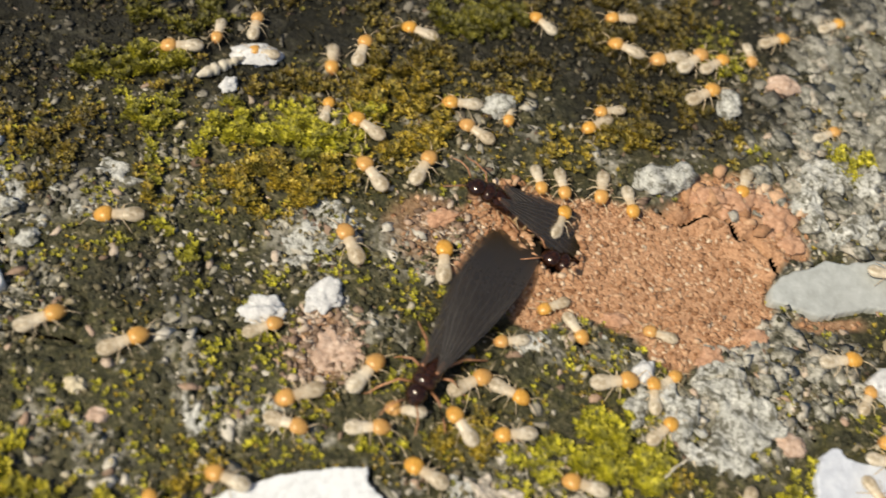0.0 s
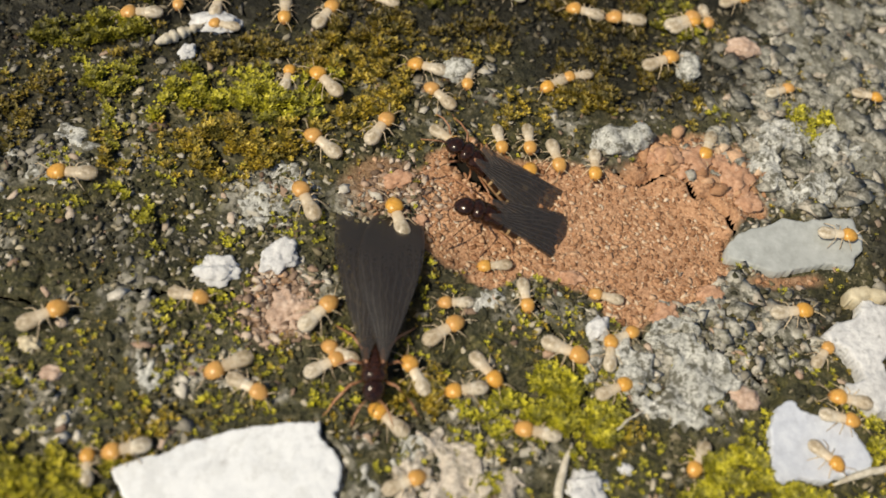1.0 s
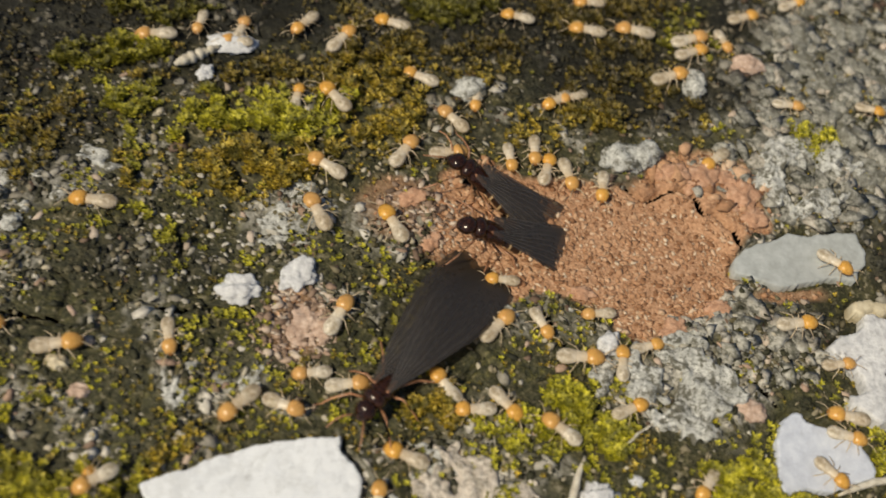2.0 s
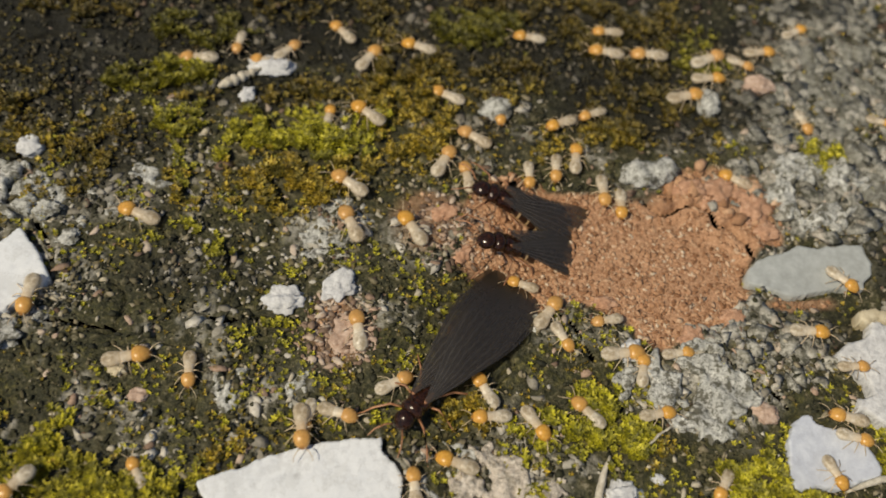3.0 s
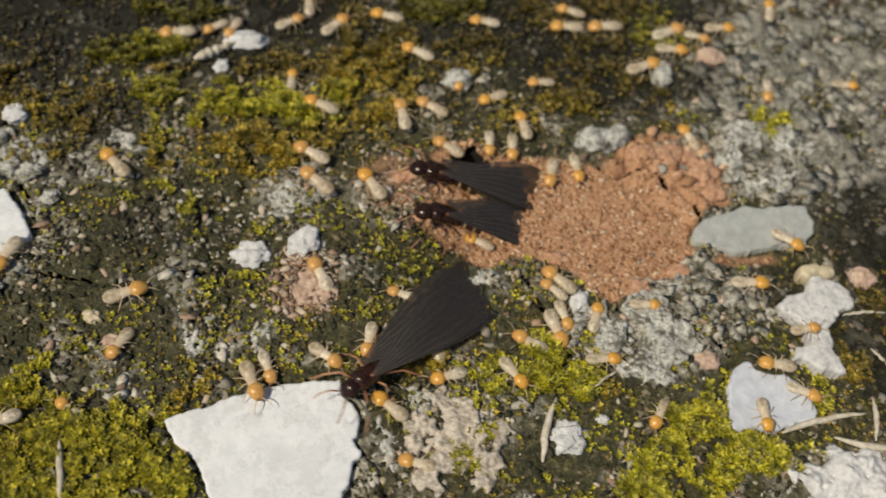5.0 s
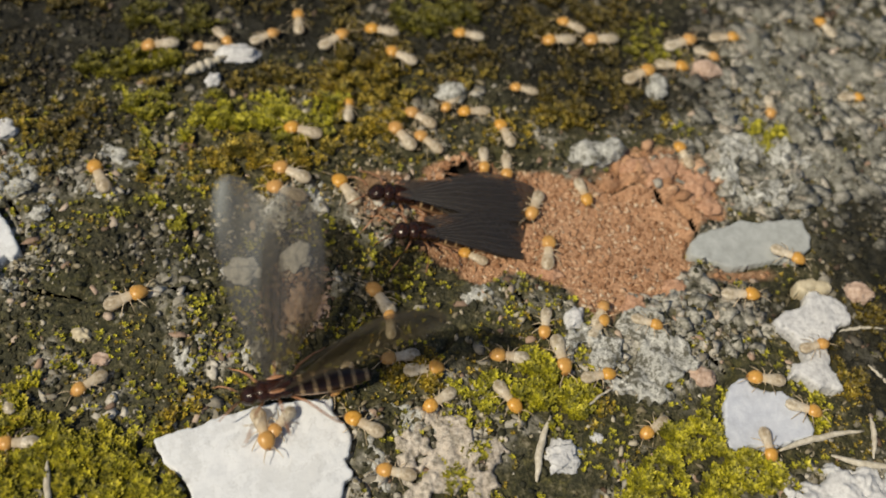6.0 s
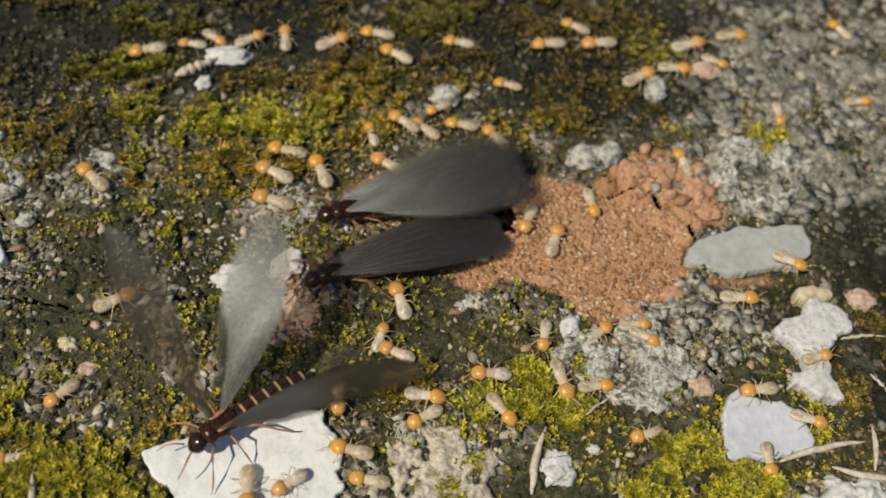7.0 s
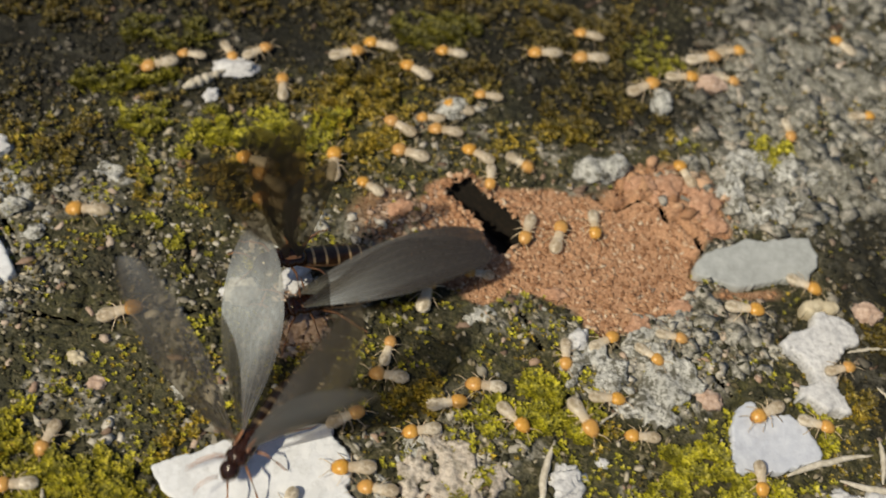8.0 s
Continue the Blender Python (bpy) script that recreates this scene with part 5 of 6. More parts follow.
    fly(ALATE_C, [(0, 1.05, 4.72, -0.12, 178, 27), (0.6, 0.98, 4.66, -0.06, 182, 27), (1, 0.68, 4.6, 0.14, 186, 26), (1.5, 0.63, 4.58, 0.15, 187, 26), (3, 0.49, 4.55, 0.16, 196, 29), (3.5, 0.5, 4.54, 0.16, 196, 29), (4, 0.49, 4.52, 0.16, 196, 29), (4.5, 0.45, 4.44, 0.18, 197, 28), (5, 0.34, 4.36, 0.2, 199, 26), (6.3, 0.14, 4.24, 0.22, 203, 14), (6.6, -0.02, 4.07, 0.22, 206, 7), (7, -0.4, 3.79, 0.22, 213, 3), (7.2, -0.56, 3.66, 0.22, 220, 0), (7.5, -0.61, 3.62, 0.22, 226, 0), (7.7, -0.64, 3.6, 0.22, 219, 0), (8, -0.68, 3.54, 0.22, 211, 0)])
    fly(ALATE_D, [(0, 1.75, 4.8, -0.62, 165, 28), (5.2, 1.6, 4.82, -0.55, 165, 28), (6.0, 0.75, 5.08, -0.1, 162, 28), (6.3, 0.6, 5.12, -0.02, 160, 28), (6.6, 0.6, 5.12, -0.02, 160, 28), (7.0, 1.2, 4.92, -0.35, 163, 28), (7.4, 1.8, 4.78, -0.66, 165, 28), (8, 1.9, 4.76, -0.7, 165, 28)])
    crawl(0, 0.94, [(0, -2.81, 5.93, -161), (0.5, -2.81, 5.93, -161), (1, -2.81, 5.95, -161), (1.5, -2.83, 5.95, -161), (3, -2.87, 5.96, -162), (3.5, -2.88, 5.96, -163), (4, -2.86, 5.97, -161), (4.5, -2.86, 5.96, -159), (5, -2.85, 5.95, -157), (6.5, -2.95, 5.89, -152), (7, -2.93, 5.87, -150), (7.5, -2.92, 5.89, -147), (8, -2.88, 5.86, -145)])
    crawl(1, 0.72, [(0, -2.56, 6.22, -84), (0.5, -2.55, 6.24, -86), (1, -2.54, 6.24, -87), (1.5, -2.51, 6.22, -89), (3.5, -2.55, 6.26, -88), (5, -2.51, 6.16, -130.5), (6.5, -2.48, 6.06, -173), (7, -2.55, 6.11, -172), (7.5, -2.57, 6.12, -171), (8, -2.63, 6.1, -171)])
    crawl(2, 0.82, [(0, -2.26, 6.38, 95), (0.5, -2.25, 6.37, 94), (1.5, -2.15, 6.24, 93), (3, -2.06, 6.31, 55), (3.5, -1.99, 6.32, 43), (4, -1.97, 6.33, 43), (4.5, -1.84, 6.36, 42), (5, -1.77, 6.42, 42), (6.5, -2, 6.33, 42), (8, -2, 6.33, 42)])
    crawl(3, 0.74, [(0, -2.1, 6.1, -176), (0.5, -2.09, 6.07, -176), (1, -2.07, 6.05, -175), (1.5, -2.08, 6.08, -175), (3.5, -2.28, 6.12, -181), (4.5, -2.31, 6.17, -127.33), (5.5, -2.35, 6.22, -73.67), (6.5, -2.38, 6.27, -20), (8, -2.29, 6.27, -49)])
    crawl(4, 0.85, [(0, -1.48, 6.22, -78), (0.5, -1.62, 6.37, -78), (1.5, -1.55, 6.38, -76), (2.17, -1.57, 6.5, -135), (2.83, -1.58, 6.62, -194), (3.5, -1.6, 6.74, -253), (6.5, -1.66, 6.57, -252), (8, -1.61, 5.92, -252)])
    crawl(5, 0.94, [(0, -1.24, 6.38, 88), (0.5, -1.16, 6.36, 80), (1, -1.2, 6.41, 73), (1.5, -1.15, 6.35, 65), (3, -1.24, 6.39, 68), (3.5, -1.26, 6.41, 69), (4, -1.3, 6.46, 65), (4.5, -1.32, 6.47, 61), (5, -1.29, 6.5, 58), (6.5, -1.19, 6.47, 47), (7, -1.16, 6.49, 41), (7.5, -1.14, 6.49, 35), (8, -1.09, 6.51, 29)])
    crawl(6, 0.9, [(0, -0.78, 6.76, 172), (0.5, -0.79, 6.77, 173), (1.5, -0.74, 6.72, 176), (3, -0.79, 6.66, 176), (3.5, -0.77, 6.69, 176), (4, -0.77, 6.72, 177), (4.5, -0.81, 6.74, 179), (5, -0.8, 6.77, 181), (6.5, -0.76, 6.72, 186), (7, -0.75, 6.73, 184), (7.5, -0.77, 6.74, 183), (8, -0.79, 6.73, 181)])
    crawl(7, 0.75, [(0, -1.37, 5.64, 92), (0.5, -1.34, 5.66, 92), (1, -1.34, 5.62, 93), (1.5, -1.36, 5.63, 93), (3, -1.45, 5.6, 91), (3.5, -1.43, 5.6, 91), (4, -1.47, 5.6, 94), (4.5, -1.51, 5.61, 97), (5, -1.53, 5.66, 100), (6.5, -0.56, 5.59, 109), (8, -0.47, 4.98, 158)])
    crawl(8, 0.96, [(0, -0.98, 5.53, 155), (0.5, -0.99, 5.54, 150), (1, -0.98, 5.6, 146), (1.5, -1.01, 5.62, 142), (3, -1.08, 5.68, 156), (3.5, -1.06, 5.6, 161), (4, -1.1, 5.57, 164), (4.5, -1.13, 5.5, 168), (5, -1.16, 5.43, 171), (6.5, -1.23, 5.14, 181), (7, -1.24, 5.05, 180), (7.5, -1.36, 5.02, 179), (8, -1.6, 4.96, 177)])
    crawl(9, 0.98, [(0, -0.81, 5.07, 139), (0.5, -0.83, 5.08, 146), (1, -0.85, 5.01, 153), (1.5, -0.88, 4.97, 160), (3, -1.06, 4.88, 157), (3.5, -1.07, 4.88, 156), (4, -1.07, 4.87, 159), (4.5, -1.09, 4.83, 161), (5, -1.09, 4.82, 163), (6.5, -1.24, 4.71, 170), (7, -1.27, 4.75, 166), (8, -1.4, 4.77, 157)])
    crawl(10, 0.97, [(0, -0.4, 5.26, 75), (0.5, -0.4, 5.27, 73), (1, -0.41, 5.28, 71), (1.5, -0.37, 5.25, 68), (3, -0.26, 5.38, 74), (3.5, -0.26, 5.39, 76), (4, -0.24, 5.41, 89), (4.5, -0.3, 5.46, 101), (5, -0.33, 5.5, 114), (6.5, -0.22, 5.3, 151), (7, -0.26, 5.15, 160), (8, -0.19, 5.46, 177)])
    crawl(11, 0.98, [(0, -2.68, 4.11, -163), (0.5, -2.68, 4.14, -164), (1, -2.72, 4.15, -166), (1.5, -2.7, 4.09, -167), (3, -2.79, 4.1, -189), (3.5, -2.79, 4.16, -196), (4, -2.79, 4.18, -202), (4.5, -2.84, 4.2, -208), (5, -2.85, 4.23, -214), (6.5, -2.93, 4.25, -232), (7, -2.88, 4.3, -210), (7.5, -2.92, 4.26, -188), (8, -2.92, 4.07, -167)])
    crawl(12, 1.0, [(0, -0.81, 4.36, 128), (0.5, -0.79, 4.37, 129), (1, -0.82, 4.4, 130), (1.5, -0.85, 4.43, 131), (3, -0.94, 4.47, 127), (3.5, -0.9, 4.46, 125), (4, -0.89, 4.45, 134), (4.5, -0.93, 4.48, 142), (5, -0.95, 4.51, 151), (6.5, -1.23, 4.5, 176), (7, -1.2, 4.47, 176), (7.5, -1.31, 4.57, 176), (8, -1.31, 4.57, 176)])
    crawl(13, 0.83, [(0, 0.34, 7.22, 148), (0.5, 0.35, 7.24, 158), (1.5, 0.45, 7.12, 177), (3, 0.29, 7.11, 185), (3.5, 0.29, 7.08, 188), (4, 0.28, 7.07, 187), (4.5, 0.27, 7, 186), (5, 0.24, 6.98, 185), (6.5, 0.11, 6.9, 183), (7, 0.1, 6.85, 184), (7.5, -0.02, 6.88, 184), (8, -0.05, 6.85, 185)])
    crawl(14, 0.82, [(0, 1.08, 7.52, -164), (0.5, 1.18, 7.54, -164), (1.5, 1.09, 7.54, -164), (3.5, 1.08, 7.39, -168), (6.5, 1.24, 7.38, -196), (8, 1.35, 7.47, -177)])
    crawl(15, 0.92, [(0, 1.17, 7.14, 169), (0.5, 1.17, 7.14, 174), (1, 1.16, 7.16, 179), (1.5, 1.12, 7.14, 184), (3, 1.1, 7.13, 185), (3.5, 1.16, 7.15, 185), (4, 1.18, 7.12, 188), (4.5, 1.16, 7.1, 191), (5, 1.12, 7.13, 194), (6.5, 1.08, 7.1, 202), (7, 1.03, 7.06, 201), (7.5, 0.97, 7.05, 199), (8, 0.92, 7.09, 197)])
    crawl(16, 0.97, [(0, 1.59, 7.15, -151), (0.5, 1.59, 7.14, -161), (1, 1.56, 7.17, -170), (1.5, 1.58, 7.28, -179), (3, 1.54, 7.2, -167), (3.5, 1.55, 7.23, -163), (4, 1.57, 7.24, -162), (4.5, 1.54, 7.24, -161), (5, 1.53, 7.26, -160), (6.5, 1.55, 7.23, -158), (7, 1.55, 7.2, -159), (7.5, 1.49, 7.15, -161), (8, 1.41, 7.16, -163)])
    crawl(17, 1.0, [(0, 1.83, 7.2, 54), (0.5, 1.87, 7.25, 46), (1, 2.11, 7.31, 38), (1.5, 2.11, 7.29, 30), (3, 2.16, 7.32, 37), (3.5, 2.16, 7.31, 40), (4, 2.17, 7.34, 39), (4.5, 2.17, 7.35, 38), (5, 2.23, 7.38, 37), (6.5, 2.48, 7.48, 35), (7, 2.51, 7.48, 31), (7.5, 2.54, 7.49, 28), (8, 2.61, 7.49, 24)])
    crawl(18, 0.89, [(0, 2.04, 7.21, 46), (0.5, 2.06, 7.23, 43), (1, 2.14, 7.27, 40), (1.5, 2.15, 7.21, 37), (3, 2.19, 7.09, 15), (3.5, 2.22, 7.13, 8), (4, 2.24, 7.16, 8), (4.5, 2.28, 7.14, 7), (5, 2.29, 7.13, 7), (6.5, 2.38, 7.1, 6), (7, 2.39, 7.11, 8), (7.5, 2.39, 7.16, 11), (8, 2.4, 7.16, 13)])
    crawl(19, 1.0, [(0, 1.96, 6.81, 43), (0.5, 1.96, 6.77, 40), (1, 1.95, 6.76, 38), (1.5, 1.97, 6.79, 35), (3, 1.97, 6.79, 26), (3.5, 1.97, 6.77, 23), (4, 1.98, 6.75, 26), (4.5, 2, 6.77, 30), (5, 2.01, 6.81, 34), (6.5, 2.02, 6.9, 45), (7, 2.03, 6.88, 43), (7.5, 2.02, 6.9, 41), (8, 2.01, 6.92, 39)])
    crawl(20, 0.92, [(0, -0.22, 6.05, -167), (0.5, -0.22, 6.08, -173), (1, -0.16, 6.07, -179), (1.5, -0.3, 6.12, -185), (3, -0.39, 6.16, -190), (3.5, -0.37, 6.19, -191), (4, -0.37, 6.21, -192), (4.5, -0.4, 6.29, -193), (5, -0.37, 6.36, -193), (6.5, -0.54, 6.46, -195), (7, -0.49, 6.48, -196), (7.5, -0.44, 6.48, -197), (8, -0.35, 6.47, -197)])
    crawl(21, 0.72, [(0, 0.22, 6.05, -85), (0.5, 0.22, 6.03, -85), (1, 0.23, 6.05, -86), (1.5, 0.22, 5.99, -86), (3, 0.16, 6.07, -72), (3.5, 0.15, 6.05, -67), (4, 0.14, 6.06, -77), (4.5, 0.14, 6.07, -86), (5, 0.15, 6.1, -96), (6.5, 0.12, 5.94, -125), (8, -0.08, 5.94, -166)])
    crawl(22, 0.9, [(0, -0.03, 5.77, 158), (0.5, -0.03, 5.76, 153), (1, 0.02, 5.77, 148), (1.5, 0.06, 5.75, 144), (3, -0.03, 5.72, 161), (3.5, -0.03, 5.73, 166), (4, -0.03, 5.73, 165), (4.5, -0.06, 5.69, 163), (5, -0.07, 5.69, 162), (6.5, -0.16, 5.72, 158), (7, -0.22, 5.66, 158), (7.5, -0.34, 5.74, 159), (8, -0.35, 5.73, 160)])
    crawl(23, 0.74, [(0, 1.11, 6.33, -156), (0.5, 1.2, 6.35, -154), (1, 1.2, 6.34, -153), (1.5, 1.11, 6.27, -151), (3, 1.06, 6.29, -144), (3.5, 1.07, 6.29, -142), (4, 1.05, 6.27, -149), (4.5, 1.01, 6.25, -156), (5, 0.97, 6.29, -163), (6.5, 0.77, 6.38, -183), (7, 0.7, 6.41, -180), (7.5, 0.59, 6.37, -176), (8, 0.44, 6.35, -173)])
    crawl(24, 0.75, [(0, 0.6, 5.41, -66), (0.5, 0.59, 5.41, -66), (1, 0.63, 5.44, -67), (1.5, 0.64, 5.44, -68), (3, 0.56, 5.41, -78), (3.5, 0.57, 5.39, -81), (4, 0.57, 5.38, -81), (4.5, 0.59, 5.38, -80), (5, 0.59, 5.38, -79), (6.5, 0.61, 5.35, -77), (8, 0.64, 5.37, -83)])
    crawl(25, 0.79, [(0, 0.81, 5.43, -69), (0.5, 0.85, 5.45, -72), (1, 0.88, 5.51, -75), (1.5, 0.85, 5.57, -78), (3, 0.8, 5.55, -83), (3.5, 0.79, 5.52, -85), (4, 0.79, 5.48, -84), (4.5, 0.81, 5.45, -83), (5, 0.82, 5.4, -81), (6.5, 0.87, 5.31, -77), (7, 0.92, 5.21, -60), (7.5, 0.9, 5.04, -42), (8, 0.89, 5.6, -25)])
    crawl(26, 0.86, [(0, 1.16, 5.5, -88), (1.5, 1.14, 5.41, -61), (3, 1.28, 5.42, -75), (3.5, 1.32, 5.39, -80), (4, 1.3, 5.32, -84), (4.5, 1.29, 5.25, -87), (5, 1.25, 5.21, -90), (6.5, 1.17, 4.89, -101), (7, 1.17, 4.88, -99), (7.5, 1.14, 4.9, -97), (8, 1.09, 4.88, -96)])
    crawl(27, 0.81, [(0, 1.42, 5.41, -70), (0.5, 1.46, 5.42, -76), (1, 1.49, 5.41, -82), (1.5, 1.49, 5.39, -88), (3, 1.47, 5.33, -82), (3.5, 1.48, 5.34, -81), (4, 1.49, 5.35, -77), (4.5, 1.48, 5.34, -73), (5, 1.49, 5.32, -70), (6.5, 1.7, 5.22, -59), (7, 1.74, 5.21, -66), (7.5, 1.73, 5.15, -72), (8, 1.71, 5.1, -78)])
    crawl(28, 0.85, [(0, 2.42, 5.92, -100), (0.5, 2.42, 5.93, -101), (1, 2.47, 5.91, -102), (1.5, 2.45, 5.97, -103), (2.25, 2.5, 5.94, -148.5), (3, 2.54, 5.92, -194), (3.5, 2.54, 5.89, -224), (4, 2.54, 5.9, -226), (4.5, 2.56, 5.9, -229), (5, 2.57, 6.02, -231), (6.5, 2.57, 5.94, -239), (7, 2.58, 5.93, -237), (7.5, 2.55, 5.9, -235), (8, 2.53, 5.93, -233)])
    crawl(29, 0.86, [(0, 2.62, 7.73, 32), (0.5, 2.6, 7.72, 32), (1.5, 2.64, 7.85, 32), (3, 2.71, 7.61, 17), (3.5, 2.77, 7.63, 12), (4, 2.74, 7.61, 13), (4.5, 2.8, 7.62, 14), (5, 2.79, 7.62, 15), (6.5, 2.94, 7.7, 19), (7, 2.96, 7.72, 19), (7.5, 2.93, 7.68, 19), (8, 2.89, 7.66, 19)])
    crawl(30, 0.73, [(0, 2.37, 7.43, -73), (0.5, 2.37, 7.44, -71), (1, 2.33, 7.44, -69), (1.5, 2.39, 7.39, -68), (3, 2.51, 7.38, -15), (3.5, 2.5, 7.35, 3), (4, 2.51, 7.35, 0), (4.5, 2.52, 7.37, -3), (5, 2.55, 7.4, -7), (6.5, 2.78, 7.35, -17), (7, 2.81, 7.32, -15), (7.5, 2.83, 7.32, -13), (8, 2.87, 7.27, -11)])
    crawl(31, 0.76, [(0, 3.15, 6.67, 37), (0.5, 3.12, 6.69, 35), (1, 3.09, 6.7, 33), (1.5, 3.1, 6.72, 31), (2.25, 3.14, 6.75, -15.5), (3, 3.19, 6.78, -62), (3.5, 3.29, 6.83, -93), (4, 3.32, 6.81, -91), (4.5, 3.35, 6.84, -89), (5, 3.35, 6.84, -87), (6.5, 3.47, 6.79, -80), (8, 3.55, 6.74, -73)])
    crawl(32, 0.8, [(0, 3.18, 8.08, 37), (0.5, 3.15, 8.07, 37), (1.5, 3.16, 8.14, 37), (3, 3.07, 7.99, 39), (3.5, 3.08, 8, 40), (4, 3.08, 7.99, 57), (4.5, 3.11, 7.99, 74), (6.5, 4.14, 8.13, 142), (8, 4.12, 8.07, 144)])
    crawl(33, 0.95, [(0, -2.9, 3.1, 39), (0.5, -3.05, 2.92, 40), (1.5, -3.04, 2.77, 34), (2.25, -3.21, 2.94, -25), (3, -3.38, 3.11, -84), (3.5, -3.3, 3.06, -123), (4, -3.32, 3.05, -120), (4.5, -3.34, 3.04, -116), (5.5, -3.46, 3.06, -73), (6.5, -3.59, 3.07, -30), (8, -3.59, 3.07, -30)])
    crawl(34, 0.98, [(0, -2.23, 3.07, 38), (0.5, -2.3, 3.02, 26), (1, -2.43, 2.9, 42), (1.5, -2.53, 2.84, 21), (3, -2.41, 2.78, 24), (3.5, -2.39, 2.85, 25), (4, -2.34, 2.86, 27), (4.5, -2.29, 2.89, 30), (5, -2.25, 2.95, 33), (6.5, -2.19, 3.12, 41), (8, -2.25, 3.15, 31)])
    crawl(35, 0.8, [(0, -1.27, 3.46, 35), (0.5, -1.3, 3.39, 10), (1, -1.45, 3.33, 2), (1.5, -1.57, 3.21, -52), (3, -1.88, 2.79, -74), (3.5, -1.87, 2.69, -82), (4, -1.85, 2.63, -89), (4.5, -1.99, 2.57, -95), (6.5, -2.24, 2.21, -134), (7, -2.32, 2.23, -122), (7.5, -2.42, 2.07, -109), (8, -2.4, 1.95, -97)])
    crawl(36, 0.96, [(0, -0.4, 3.28, 63), (0.5, -0.48, 3.35, 54), (1, -0.44, 3.41, 59), (1.5, -0.41, 3.58, 65), (3, -0.62, 3.48, 112), (3.5, -0.61, 3.52, 127), (4, -0.62, 3.53, 129), (4.5, -0.63, 3.55, 131), (5, -0.65, 3.56, 132), (6.5, 0.19, 3.66, 138), (7, 0.19, 3.73, 121), (8, 0.3, 3.96, 88)])
    crawl(37, 0.94, [(0, -0.84, 3, -148), (0.5, -0.94, 2.92, -156), (1, -0.98, 2.85, -139), (1.5, -1.07, 2.75, -136), (3, -0.85, 2.52, -72), (3.5, -0.91, 2.46, -51), (4, -0.91, 2.44, -50), (4.5, -0.89, 2.33, -49), (5, -0.92, 2.39, -52), (6.5, -0.6, 1.99, -60), (7, -0.6, 1.8, -74), (8, -0.67, 1.61, -72)])
    crawl(38, 0.85, [(0, -0.87, 2.76, -5), (0.5, -0.82, 2.72, -14), (1, -0.79, 2.72, -16), (1.5, -0.72, 2.73, -12), (3, -0.6, 2.71, -5), (3.5, -0.51, 2.7, -2), (4, -0.48, 2.68, 6), (4.5, -0.39, 2.68, 15), (5, -0.38, 2.78, -22), (5.75, -0.24, 2.78, -77.5), (6.5, -0.11, 2.77, -133), (7, -0.11, 2.73, -76.67), (7.5, -0.11, 2.7, -20.33), (8, -0.11, 2.66, 36)])
    crawl(39, 0.85, [(0, -0.28, 2.87, 14), (0.5, -0.32, 2.93, 40), (1, -0.28, 3.02, 42), (1.5, -0.27, 2.99, 16), (3, -0.21, 3.06, 39), (3.5, -0.17, 3.16, 47), (4, -0.05, 3.35, -2), (4.5, -0.13, 2.98, -52), (5.5, 0.11, 3.06, -118.5), (6.5, 0.34, 3.15, -185), (7, 0.27, 3.22, -191), (8, 0.15, 3.11, -175)])
    crawl(40, 0.85, [(0, -1.15, 2.26, 172), (0.5, -1.3, 2.23, 190), (1, -1.47, 2.07, 207), (1.5, -1.51, 1.98, 216), (3.5, -3.02, 1.52, 244), (6.5, -2.5, 1.65, 192), (8, -2.47, 1.53, 197)])
    crawl(41, 0.72, [(0, -1.57, 1.94, 129), (0.5, -1.64, 1.93, 102), (1, -1.69, 1.89, 108), (1.5, -1.78, 1.82, 108), (3, -1.99, 1.88, 131), (3.5, -2.11, 1.93, 139), (4, -2.21, 1.95, 149), (4.5, -2.28, 1.88, 159), (5, -2.3, 1.82, 157), (6.5, -2.99, 1.98, 152), (8, -2.99, 1.98, 152)])
    crawl(42, 0.78, [(0, -0.04, 3.07, -172), (0.5, -0.1, 3.14, -209), (1, -0.2, 3.14, -195), (1.5, -0.4, 3.17, -191), (2.25, -0.62, 2.9, -140.5), (3, -0.83, 2.62, -90), (3.5, -0.88, 2.59, -56), (4, -0.85, 2.56, -43), (4.5, -0.71, 2.59, -30), (5, -0.84, 2.56, -56), (5.75, -0.63, 2.34, -94.5), (6.5, -0.42, 2.13, -133), (7, -0.3, 1.92, -133), (8, -0.37, 1.83, -95)])
    crawl(43, 0.9, [(0, 0.22, 2.65, 163), (0.5, 0.26, 2.68, 155), (1, 0.28, 2.73, 154), (1.5, 0.27, 2.64, 163), (3, 0.43, 2.52, 174), (3.5, 0.22, 2.63, 177), (4, 0.24, 2.57, 163), (4.5, 0.3, 2.58, 150), (5, 0.26, 2.45, 155), (6.5, 0.09, 2.38, 171), (7, 0.11, 2.29, 179), (7.5, 0.06, 2.27, 186), (8, 0.06, 2.25, 194)])
    crawl(44, 0.72, [(0, 0.92, 4.25, -144), (0.5, 0.85, 4.19, -149), (1, 0.81, 4.21, -160), (1.5, 0.8, 4.21, -167), (3, 0.69, 4.26, -186), (3.5, 0.71, 4.26, -192), (4, 0.7, 4.27, -192), (4.5, 0.7, 4.24, -192), (5, 0.7, 4.25, -192), (6.5, 0.7, 4.29, -193), (7, 0.74, 4.38, -187), (8, 0.72, 4.3, -175)])
